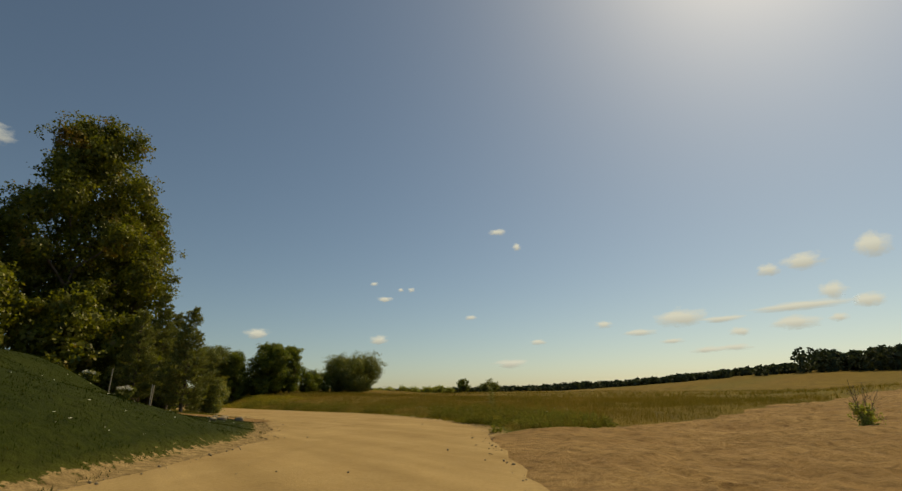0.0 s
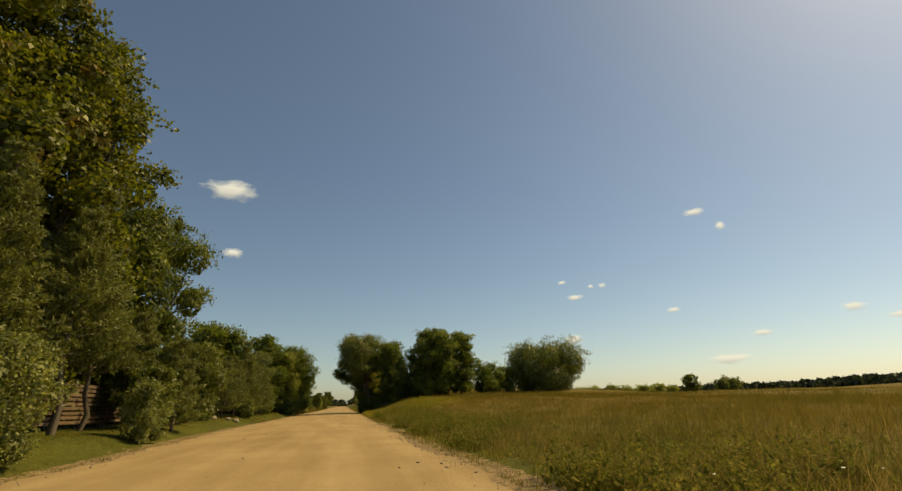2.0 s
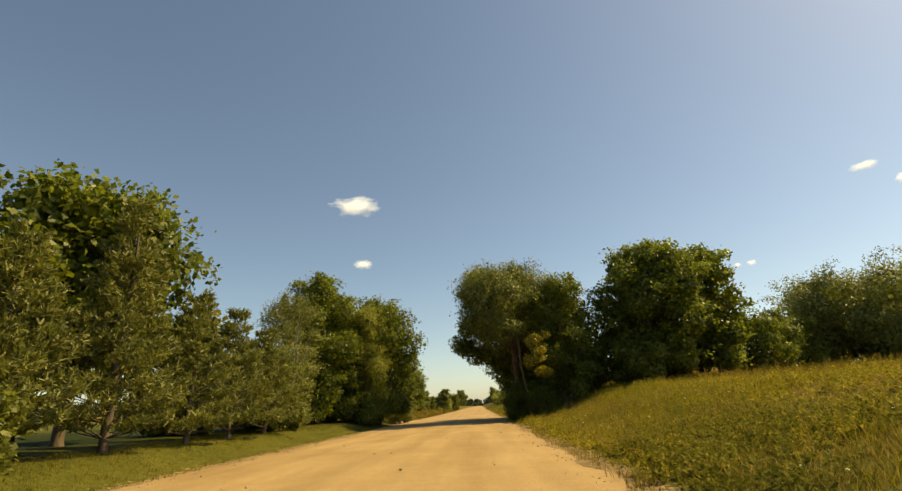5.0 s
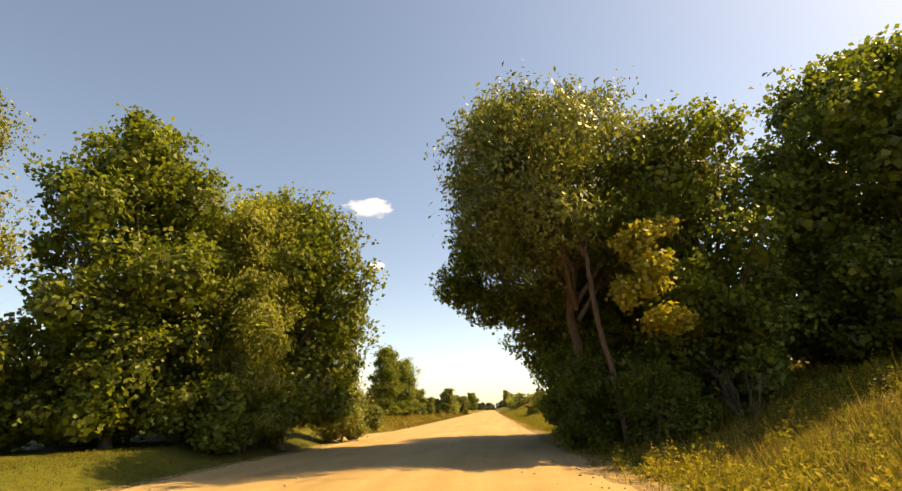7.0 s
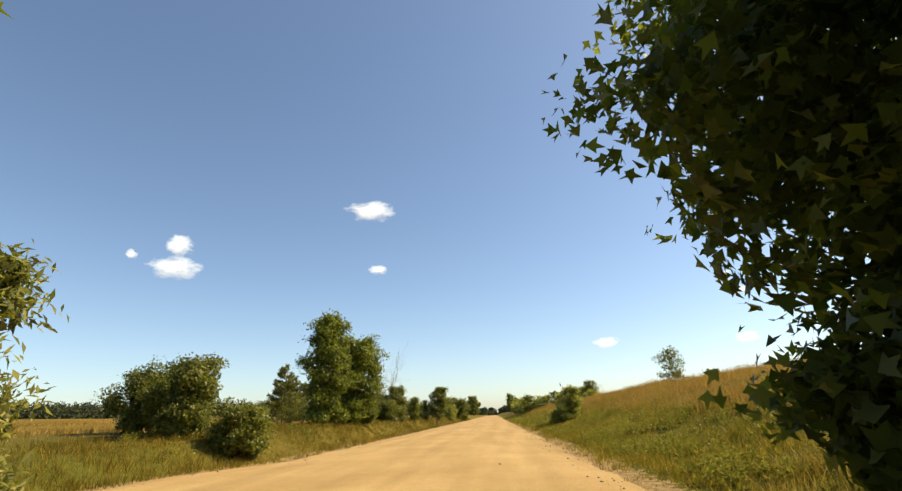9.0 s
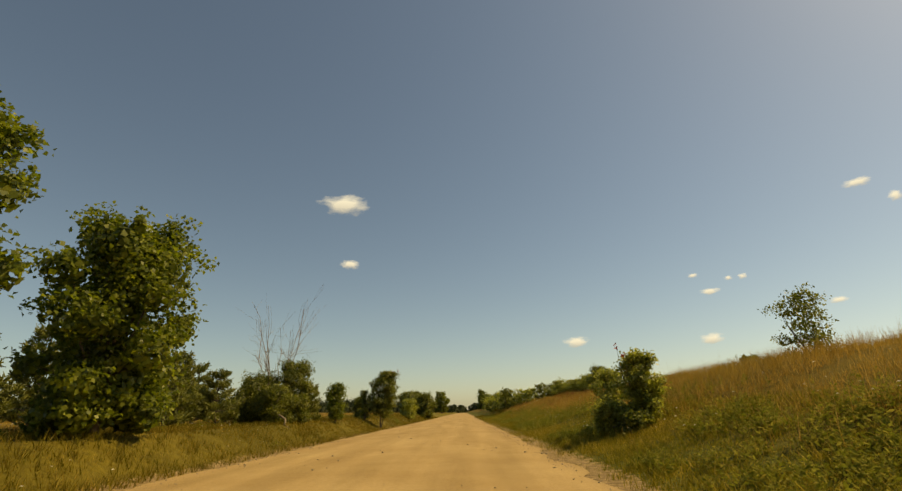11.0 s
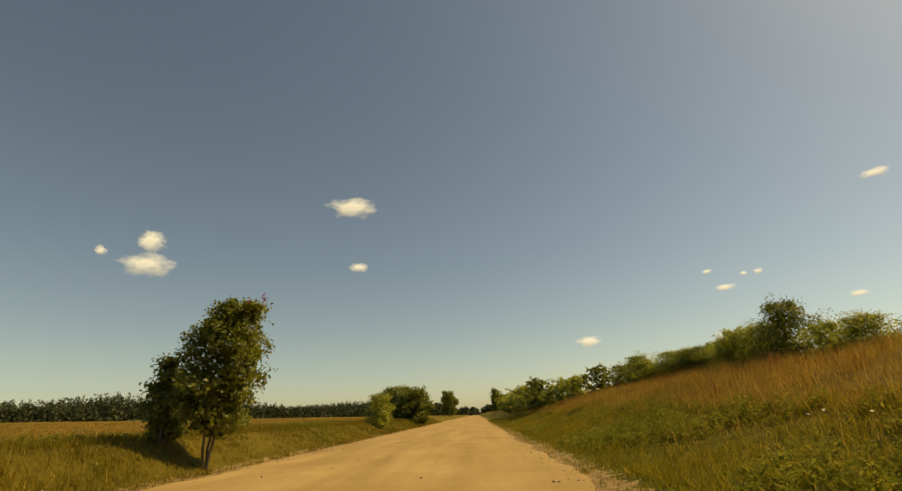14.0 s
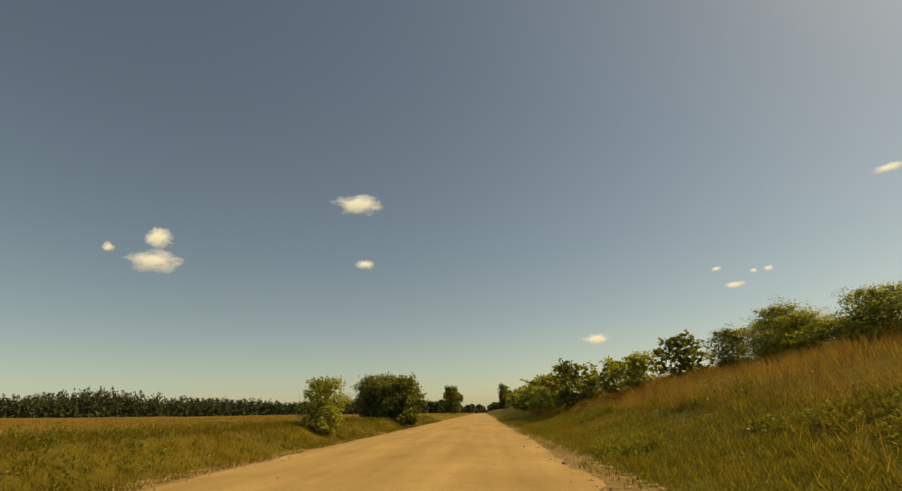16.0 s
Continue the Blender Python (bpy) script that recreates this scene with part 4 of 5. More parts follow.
red_shoots(bank_shrub, ((-0.75, -0.3, 1.4, 2.5), (-0.6, -0.4, 1.2, 2.2)))
tree("broadleaf_shrub", 6.7, 152.5, 2.0, 0.7, 0.1, label="light green shrub on the meadow bank", seed=187, lobes=10, sprays=560, leaves=12, reach=0.13, length=0.09, width=0.05, shoots=10, **{**SHRUB, "leaf": LEAF_HEDGE, "cover": 0.6})
tree("broadleaf_shrub", 16.2, 155.0, 2.8, 1.4, 0.1, label="sparse twiggy shrub on the meadow bank", seed=88, lobes=9, sprays=320, leaves=10, reach=0.18, length=0.11, width=0.07, **{**SHRUB, "cover": 0.15})


def fronded_sapling(x, y, height):
    """A thin stem set with feathered leaves: each one a stalk with paired leaflets."""
    rng = np.random.default_rng(89)
    thing = tagged(new("ash_sapling"), "thin light green sapling with feathered leaves at the meadow's corner", "tree")
    thing.location = (x, y, ground_level(x, y) - 0.03)
    stem = wander(rng, (0, 0, -0.05), (0.05, 0.03, height), 0.016, 0.005, 8, 0.02)
    child("stem", mesh_from("stem", *tubes([stem], 6), BARK, True), thing)
    for k in range(50):
        u = 0.1 + 0.9 * ((k + 0.5) / 50) ** 1.25
        a, long_ = k * 2.4, 0.34 * (1.15 - 0.55 * u) * (0.8 + 0.4 * rng.random())
        foot = np.array((0.05 * u, 0.03 * u, height * u))
        d = np.array((math.cos(a), math.sin(a), 0.35 + 0.5 * u))
        d /= np.linalg.norm(d)
        side = np.array((-math.sin(a), math.cos(a), 0.0))
        quads = []
        for t in np.linspace(0.25, 1.0, 6):
            p = foot + d * long_ * t - (0, 0, 0.25 * long_ * t * t)
            for s in (-1, 1):
                q = side * s * 0.8 + d * 0.5 - (0, 0, 0.25) + rng.normal(size=3) * 0.22
                w, size = d - side * s * 0.4 + rng.normal(size=3) * 0.35, 0.11 * (1.1 - 0.4 * t) * (0.8 + 0.4 * rng.random())
                quads.append([p, p + q * size * 0.55 + w * size * 0.28, p + q * size * 1.2, p + q * size * 0.5 - w * size * 0.28])
        v = np.array(quads).reshape(-1, 3)
        child("leaf", mesh_from("leaf", v, np.arange(len(v)).reshape(-1, 4), LEAF_SHRUB), thing)
    return thing


fronded_sapling(13.4, 32.8, 2.3)


# shrubs of the hedge on the meadow bank: a few kinds, repeated
def hedge_kind(k, sprays, leaves, length):
    return tree("hedge_shrub", 17.0, 184.2, 3.4, 1.8, 0.05, label="feathery light green birch shrub of the bank hedge", seed=90 + k, lobes=9, sprays=sprays, leaves=leaves, reach=0.2,
                length=length, width=0.55 * length, shoots=20, group="bank hedge", leaf=LEAF_SHRUB if k % 4 == 1 else LEAF_HEDGE, bark=BARK, category="shrub", stems=4, trunk=0.06, size=0.5, cover=0.4, coat_size=1.6)


kinds = [hedge_kind(k, 520, 13, 0.095) for k in range(4)]
light_kinds = [hedge_kind(k + 4, 90, 8, 0.34) for k in range(2)]
rng = np.random.default_rng(5)
line = [(14.6, 180), (14.6, 184), (15.2, 189), (15.4, 195), (14.0, 203), (12.0, 212), (9.5, 222), (8.2, 232), (9.0, 260), (11.5, 320), (13.0, 400)]
ly, lx = [p[1] for p in line], [p[0] for p in line]
spots = [180.9, 184.2, 185.8, 188.7, 191.6, 194.2, 196.5, 198.9, 201.4, 205.3, 179.3, 187.5, 190.3, 193.2, 195.2, 197.7, 200.1, 202.6]
far_spots = [(float(np.interp(v, ly, lx)) + rng.normal(0, 0.5), v) for v in (212.3, 218.5, 226.2, 233.1, 238.1, 208.8, 215.6, 222.3, 230.1, 235.3, 240.8, 246.4, 253, 259.6, 267.3, 276.2, 286.1, 297.1, 309.3, 323.6, 339.1, 356.8, 376, 395, 249.7, 262.9, 280.6, 302.7, 331.4)]
far_spots += [(36 + 2.4 * k + rng.normal(0, 1.0), 197 + 4.5 * k + rng.normal(0, 2)) for k in range(26)]
for k, sy in enumerate(spots):
    sx = float(np.interp(sy, ly, lx)) + rng.normal(0, 0.4)
    m = pose(sx, sy, ground_level(sx, sy) - 0.05, 0, 0, rng.random() * 360)
    ob = kinds[k] if k < 4 else copy_thing(kinds[k % 4], m)
    ob.matrix_basis = m
    s = (0.52 + 0.24 * rng.random()) * (1.0 - 0.12 * smooth_step(198, 222, sy))
    ob.scale = (s * 1.2, s * 1.2, s * (0.6 + 0.28 * rng.random()))
    if sy < 186:
        ob.scale = ob.scale * 0.78
    if k == 1:
        ob.scale = (0.75, 0.75, 0.72)
for k, (sx, sy) in enumerate(far_spots):
    m = pose(sx, sy, ground_level(sx, sy) - 0.05, 0, 0, rng.random() * 360)
    ob = light_kinds[k] if k < 2 else copy_thing(light_kinds[k % 2], m)
    ob.matrix_basis = m
    s = (0.55 + 0.35 * rng.random()) * (0.85 if k < 7 else 1.25 if k < 29 else 1.0)
    ob.scale = (s * 1.35, s * 1.35, s)


def dead_shrub(x, y, size, stems, seed, label, mat):
    """Leafless stems that fork into fine twigs."""
    rng = np.random.default_rng(seed)
    thing = tagged(new("dead_shrub"), label, "shrub")
    thing.location = (x, y, ground_level(x, y) - 0.05)
    for s in range(stems):
        a, t = s * 2.4, 0.12 + 0.35 * rng.random()
        h = size * (3.2 + 2.4 * rng.random())
        tip = np.array((h * t * math.cos(a), h * t * math.sin(a), h))
        thick = 0.012 + 0.02 * size
        paths = [wander(rng, (0.1 * math.cos(a), 0.1 * math.sin(a), -0.1), tip, thick, 0.006, 7, 0.06)]
        stem = paths[0]
        for k in range(9):
            p, r = stem[2 + k % 5]
            d = rng.normal(size=3) * 0.45 + (0.4 * math.cos(a), 0.4 * math.sin(a), 0.9)
            end = np.array(p) + d * (0.5 + 0.8 * rng.random()) * size
            paths.append(wander(rng, p, end, r * 0.55, 0.003, 4, 0.08))
            paths.append(wander(rng, np.array(p) + (end - np.array(p)) * 0.5, end + rng.normal(size=3) * 0.35 * size, 0.006, 0.002, 3, 0.08))
        v, f = tubes(paths, 5)
        child("stem", mesh_from("stem", v, f, mat, True), thing)
    return thing


dead_shrub(-9.0, 160.8, 1.2, 9, 12, "leafless grey shrub with bare forked twigs", BARK_DEAD)
dead_shrub(5.6, 106.4, 0.24, 7, 13, "low dry brushwood at the foot of the willow", BARK)
dead_shrub(7.6, 106.0, 0.28, 7, 14, "dry brown brushwood sticking out of the bank grass", BARK)


dead_shrub(8.7, 6.7, 0.3, 6, 15, "tall dry weed stalks beside the sandy track", BARK)
tree("weed_clump", 8.5, 6.6, 0.8, 0.45, 0.05, LEAF_HEDGE, BARK, "clump of browning weeds beside the sandy track", "weeds", 190, lobes=7, sprays=90, leaves=8, reach=0.12, length=0.1, width=0.05, stems=4, trunk=0.03, cover=0.3)


def fallen_trunk(x0, y0, x1, y1, h):
    rng = np.random.default_rng(3)
    thing = tagged(new("leaning_dead_trunk"), "thin bare dead trunk leaning into the shrubs", "dead trunk")
    g = ground_level(x0, y0)
    thing.location = (x0, y0, g - 0.08)
    v, f = tubes([wander(rng, (0, 0, 0), (x1 - x0, y1 - y0, h), 0.06, 0.02, 8, 0.04)], 7)
    child("trunk", mesh_from("trunk", v, f, BARK_DEAD, True), thing)
    paths = [wander(rng, ((x1 - x0) * u, (y1 - y0) * u, h * u), ((x1 - x0) * u + 0.5, (y1 - y0) * u + rng.normal(0, 0.3), h * u + 0.7), 0.02, 0.005, 4) for u in (0.5, 0.65, 0.8)]
    v, f = tubes(paths, 5)
    child("branch", mesh_from("branch", v, f, BARK_DEAD, True), thing)


fallen_trunk(-7.0, 158.0, -9.2, 159.0, 2.0)


# ---- fence, posts, stones ----
def build_fence():
    fence = tagged(new("wooden_fence"), "weathered brown fence of level boards behind the pines", "fence")
    x0, y0, y1 = -10.6, 46.0, 84.0
    fence.location = (x0, y0, 0)
    post_bm, board_bm = bevelled_box(0.1, 0.1, 2.3, 0.008), bevelled_box(0.025, 2.33, 0.14, 0.004)
    post_me, board_me = bpy.data.meshes.new("post"), bpy.data.meshes.new("board")
    post_bm.to_mesh(post_me), board_bm.to_mesh(board_me)
    post_bm.free(), board_bm.free()
    post_me.materials.append(FENCE_WOOD), board_me.materials.append(FENCE_WOOD)
    rng = np.random.default_rng(2)
    n = int((y1 - y0) / 2.35)
    for k in range(n + 1):
        y = 2.35 * k
        g = ground_level(x0, y0 + y)
        post = child("post", post_me, fence)
        post.location = (0, y, g + 1.0)
        if k == n:
            break
        g2 = ground_level(x0, y0 + y + 2.35)
        for j in range(9):
            b = child("board", board_me, fence)
            b.location = (0.065 + 0.004 * rng.random(), y + 1.175, (g + g2) / 2 + 0.28 + 0.2 * j + rng.normal(0, 0.008))
            b.rotation_euler = (math.atan2(g2 - g, 2.35) + rng.normal(0, 0.006), rng.normal(0, 0.02), 0)
    return fence


build_fence()


def boulder(x, y, size, seed):
    rng = np.random.default_rng(seed)
    bm = bmesh.new()
    bmesh.ops.create_icosphere(bm, subdivisions=3, radius=1.0)
    o = rng.random(3) * 50
    for v in bm.verts:
        d = noise.noise(v.co * 0.9 + Vector(o)) * 0.35 + noise.noise(v.co * 2.6 + Vector(o)) * 0.1
        v.co *= 1 + d
        v.co.z *= 0.68
    for f in bm.faces:
        f.smooth = True
    me = bpy.data.meshes.new("boulder")
    bm.to_mesh(me)
    bm.free()
    me.materials.append(STONE)
    ob = new("boulder", me)
    ob.location = (x, y, ground_level(x, y) + 0.3 * size)
    ob.scale = (size, size * (0.8 + 0.3 * rng.random()), size)
    ob.rotation_euler = (0, 0, rng.random() * 6)
    return tagged(ob, "grey-brown field stone lying in the grass", "boulder", "field stones")


for k, (bx, by, bs) in enumerate(((-6.5, 29.8, 0.24), (-7.6, 28.6, 0.22), (-8.2, 27.6, 0.18), (-7.6, 30.6, 0.16), (-8.3, 72.6, 0.34), (-7.3, 73.4, 0.2), (-6.8, 73.8, 0.26), (-6.9, 31.4, 0.15))):
    boulder(bx, by, bs, 100 + k)


for k, (px, py) in enumerate(((-10.5, 35.3), (-12.6, 37.2), (-10.4, 35.6))):
    me = bpy.data.meshes.new("garden_post")
    bm = bevelled_box(0.05, 0.05, 1.5, 0.008)
    bm.to_mesh(me)
    bm.free()
    me.materials.append(POST_WOOD)
    ob = new("garden_post", me)
    ob.location = (px, py, ground_level(px, py) + 0.7)
    ob.rotation_euler = (0.03 * (k - 1), 0.02, 0.4 * k)
    tagged(ob, "pale weathered wooden post by the driveway", "post", "garden posts")


def hydrangea(x, y, seed):
    """A low leafy bush with round cream flower heads."""
    bush = tree("hydrangea_bush", x, y, 0.75, 0.5, 0.05, LEAF_SHRUB, BARK, "low garden hydrangea with round cream flower heads on the lawn", "shrub", seed, lobes=8, sprays=160, leaves=10, reach=0.1,
                length=0.13, width=0.09, stems=4, trunk=0.03, group="garden hydrangeas", shoots=0)
    rng = np.random.default_rng(seed)
    for k in range(6):
        a, r = 2.4 * k, 0.36 * math.sqrt((k + 0.3) / 6)
        v, f = foliage(rng, [(r * math.cos(a), r * math.sin(a), 0.72 + 0.12 * rng.random() - 0.4 * r, 0.13, 0.13, 0.11)], 40, 5, 0.03, 0.045, 0.04)
        child("flower_head", mesh_from("flower_head", v, f, PETAL), bush, "round cream flower head")


hydrangea(-11.8, 37.8, 501)
hydrangea(-13.8, 40.6, 502)


# ---- grasses ----
def blades(rng, x, y, per, reach, height, width, bend=0.35):
    """Tufts of grass at x, y: every blade a bent strip."""
    x, y = np.repeat(x, per), np.repeat(y, per)
    h = np.repeat(height, per) if np.ndim(height) else np.full(len(x), height)
    n = len(x)
    a = rng.random(n) * 2 * np.pi
    r = reach * np.sqrt(rng.random(n))
    x, y = x + r * np.cos(a), y + r * np.sin(a)
    z = terrain(x, y) - 0.02
    h = h * (0.55 + 0.7 * rng.random(n))
    b = rng.random(n) * 2 * np.pi
    out = bend * h * (0.3 + rng.random(n))
    tip = np.stack([x + out * np.cos(b), y + out * np.sin(b), z + h], -1)
    c = rng.random(n) * 2 * np.pi
    s = np.stack([np.cos(c), np.sin(c), 0 * c], -1) * width * (0.6 + 0.8 * rng.random(n))[:, None]
    foot = np.stack([x, y, z], -1)
    mid = foot * 0.5 + tip * 0.5 + np.stack([-0.2 * out * np.cos(b), -0.2 * out * np.sin(b), 0.12 * h], -1)
    verts = np.stack([foot * 0.8 + mid * 0.2 - 0.6 * s, foot * 0.8 + mid * 0.2 + 0.6 * s, tip], 1).reshape(-1, 3)
    return verts, np.arange(3 * n).reshape(-1, 3)


def free_ground(x, y, margin=0.15):
    d, e = x - road_right(y), road_left(y) - x
    ok = (d > margin) | (e > margin)
    ok &= ~((d > 0) & (y < track_far(x) + 0.2) & (x > -12))
    ok &= ~((x < -4.2) & (x > -10.8) & (y > np.interp(x, DRIVE_X, DRIVE_NEAR) - 0.2) & (y < np.interp(x, DRIVE_X, DRIVE_FAR) + 0.2))
    return ok


def grass_stuff(name, label, mat, seed, count, xr, yr, per, reach, height, width, keep=None, bend=0.35, beside=None):
    rng = np.random.default_rng(seed)
    y = yr[0] + (yr[1] - yr[0]) * rng.random(count)
    u = rng.random(count)
    if beside == "right":
        x = road_right(y) + xr[0] + (xr[1] - xr[0]) * u
    elif beside == "left":
        x = road_left(y) - xr[0] - (xr[1] - xr[0]) * u
    else:
        x = xr[0] + (xr[1] - xr[0]) * u
    ok = free_ground(x, y)
    if keep is not None:
        ok &= keep(x, y, rng)
    x, y = x[ok], y[ok]
    h = height * (0.65 + 0.35 * lattice(x, y, seed, 2.5) + 0.25 * lattice(x, y, seed + 1, 0.9))
    v, f = blades(rng, x, y, per, reach, np.maximum(h, 0.05), width, bend)
    return tagged(new(name, mesh_from(name, v, f, mat)), label, "grass", kind="stuff")


# right side: low fringe, weeds, then the tall dry meadow
grass_stuff("verge_grass", "short green grass fringe beside the gravel", GRASS_GREEN, 201, 12500, (0.05, 2.4), (12.0, 265.1), 9, 0.16, 0.16, 0.012, beside="right")
grass_stuff("bank_grass", "knee-high green and straw grass below the meadow", GRASS_BANK, 203, 9500, (1.1, 5.0), (12.0, 122), 12, 0.22, 0.42, 0.011, beside="right", bend=0.6)
grass_stuff("herb_grass", "low green herbs and grass on the bank", GRASS_GREEN, 204, 13000, (0.8, 5.4), (118.4, 230.0), 11, 0.2, 0.26, 0.013, beside="right", bend=0.8)
grass_stuff("meadow_grass", "tall olive and gold meadow grass", GRASS_MEADOW, 205, 22000, (2.8, 34.0), (13.3, 123.7), 10, 0.35, 0.62, 0.010, beside="right", bend=0.5,
            keep=lambda x, y, r: (y < 74) | (x - road_right(y) > 9 + 2 * lattice(x, y, 33, 3.0)))
grass_stuff("bank_green_grass", "fresh green grass on the bank below the trees", GRASS_LUSH_LIT, 227, 5000, (0.9, 10.0), (73.8, 118.4), 9, 0.2, 0.34, 0.014, beside="right", bend=0.7)
grass_stuff("bank_top_grass", "rust and gold dry grass on the bank's crest", GRASS_DRY, 206, 26000, (4.4, 24.0), (118.4, 250.0), 11, 0.3, 0.64, 0.010, beside="right", bend=0.5,
            keep=lambda x, y, r: r.random(len(x)) > 0.5 * smooth_step(8, 12, x - road_right(y)))
grass_stuff("far_meadow_grass", "meadow grass farther up the slope", GRASS_MEADOW, 207, 9000, (30, 120), (11.1, 270.6), 5, 0.5, 0.7, 0.05, beside="right")
grass_stuff("sorrel_stems", "rust-red sorrel stems in the dry bank grass", GRASS_SORREL, 225, 3800, (5.0, 15.0), (171.4, 261.8), 6, 0.25, 0.8, 0.013, beside="right", bend=0.3,
            keep=lambda x, y, r: lattice(x, y, 31, 7.0) + 0.3 * lattice(x, y, 32, 1.5) > 0.1)
# left side: mown lawn edge, later a rough verge and a dry field
grass_stuff("verge_lawn_grass", "short olive grass strip before the pines", GRASS_STRIP, 212, 8500, (0.05, 4.2), (38.6, 122), 8, 0.15, 0.1, 0.012, beside="left")
grass_stuff("lawn_grass", "short mown lawn grass by the garden", GRASS_DIM_LAWN, 211, 4000, (0.05, 5.0), (-6, 38.6), 7, 0.15, 0.08, 0.012, beside="left")
grass_stuff("lawn_mound_grass", "mown green grass of the lawn mound", GRASS_DIM_LAWN, 213, 7000, (3.0, 22.0), (-4, 36), 6, 0.2, 0.1, 0.02, beside="left")
grass_stuff("rough_verge_grass", "low olive and straw verge grass", GRASS_ROUGH, 215, 16000, (0.05, 5.5), (122, 266.2), 9, 0.18, 0.32, 0.013, beside="left", bend=0.6)
grass_stuff("field_grass", "dry golden grass of the open field", GRASS_DRY, 217, 15000, (4.5, 45.0), (125.5, 292.7), 5, 0.4, 0.3, 0.03, beside="left")


grass_stuff("tall_stems", "tall thin seed stems standing over the bank grass", GRASS_DRY, 221, 2600, (2.0, 11.0), (15.5, 261.8), 2, 0.3, 1.05, 0.009, beside="right", bend=0.2)


def weed_stuff(name, label, seed, count, xr, yr, beside, tall, need, mat=GRASS_WEED):
    """Leafy weeds: thin stems set with small leaves, growing in patches."""
    rng = np.random.default_rng(seed)
    y = yr[0] + (yr[1] - yr[0]) * rng.random(count)
    off = xr[0] + (xr[1] - xr[0]) * rng.random(count)
    x = road_right(y) + off if beside == "right" else road_left(y) - off
    ok = free_ground(x, y) & (lattice(x, y, seed, 3.4) + 0.4 * lattice(x, y, seed + 1, 1.2) > need)
    x, y = x[ok], y[ok]
    n, m = len(x), 30
    h = tall * (0.45 + 0.75 * rng.random(n)) * (1 + 0.5 * (rng.random(n) > 0.92))
    t = rng.random((n, m)) ** 0.8
    a = rng.random((n, m)) * 2 * np.pi
    r = 0.17 * (1.05 - t) * (0.4 + rng.random((n, m)))
    c = np.stack([x[:, None] + r * np.cos(a), y[:, None] + r * np.sin(a), terrain(x, y)[:, None] + h[:, None] * t], -1).reshape(-1, 3)
    k = len(c)
    axis = np.stack([np.cos(a.ravel()), np.sin(a.ravel()), 0.2 + 0.6 * rng.random(k)], -1) + rng.normal(size=(k, 3)) * 0.35
    axis /= np.linalg.norm(axis, axis=1)[:, None]
    side = np.cross(axis, rng.normal(size=(k, 3)) * 0.4 + (0, 0, 1))
    side /= np.linalg.norm(side, axis=1)[:, None]
    L = (0.028 + 0.045 * rng.random(k))[:, None] * (1.35 - t.reshape(-1, 1))
    v = np.stack([c - axis * L, c + side * L * 0.4, c + axis * L, c - side * L * 0.4], 1).reshape(-1, 3)
    return tagged(new(name, mesh_from(name, v, np.arange(4 * k).reshape(-1, 4), mat)), label, "weeds", kind="stuff")


weed_stuff("bank_weeds", "leafy green weeds and thistles in patches on the bank", 209, 4600, (1.2, 6.6), (15.5, 246.4), "right", 0.5, 0.3)
weed_stuff("corner_weeds", "waist-high bushy weeds along the meadow's edge", 219, 5200, (0.6, 4.2), (12.0, 84.0), "right", 0.72, 0.2, GRASS_DARK_WEED)
weed_stuff("corner_herbs", "low leafy herbs filling the corner between road and track", 231, 1500, (0.2, 6.5), (12.0, 21.0), "right", 0.4, -0.5)
weed_stuff("bank_herbs", "sunlit leafy herbs covering the bank below the trees", 223, 2300, (0.5, 9.0), (79.3, 116.7), "right", 0.45, -0.35, GRASS_LUSH_LIT)
weed_stuff("bank_leafy_weeds", "lush green leafy weeds and nettles covering the lower bank", 229, 7000, (1.0, 5.0), (120, 212), "right", 0.4, 0.08)
weed_stuff("verge_weeds", "scattered leafy weeds in the rough verge", 216, 2200, (0.9, 7.0), (122, 248.6), "left", 0.36, 0.3)


def flower_heads(name, label, seed, count, xr, yr, beside, size, lift):
    rng = np.random.default_rng(seed)
    y = yr[0] + (yr[1] - yr[0]) * rng.random(count)
    off = xr[0] + (xr[1] - xr[0]) * rng.random(count)
    x = road_right(y) + off if beside == "right" else road_left(y) - off
    ok = free_ground(x, y) & (lattice(x, y, seed, 4.0) > 0.05)
    x, y = x[ok], y[ok]
    z = terrain(x, y) + lift * (0.6 + 0.6 * rng.random(len(x)))
    vs, fs = [], []
    for k, (a, b, c) in enumerate(zip(x, y, z)):
        t = np.linspace(0, 2 * np.pi, 6, endpoint=False)
        s = size * (0.6 + 0.7 * rng.random())
        ring = np.stack([a + s * np.cos(t), b + s * np.sin(t), c + 0.2 * s * np.sin(2 * t + k)], -1)
        vs.append(np.concatenate([[(a, b, c + 0.3 * s)], ring]))
        j = np.arange(6)
        fs.append(np.stack([np.full(6, 7 * k), 7 * k + 1 + j, 7 * k + 1 + (j + 1) % 6], 1))
    return tagged(new(name, mesh_from(name, np.concatenate(vs), np.concatenate(fs), PETAL)), label, "flowers", kind="stuff")


flower_heads("lawn_flowers", "small white clover heads in the lawn", 301, 420, (0.5, 18.0), (0, 36), "left", 0.028, 0.1)
flower_heads("bank_flowers", "white umbels among the bank weeds", 303, 900, (1.6, 7.0), (15.5, 243), "right", 0.024, 0.42)
flower_heads("verge_flowers", "small white flowers in the verge", 305, 250, (0.4, 4.0), (125.5, 222.3), "left", 0.025, 0.3)


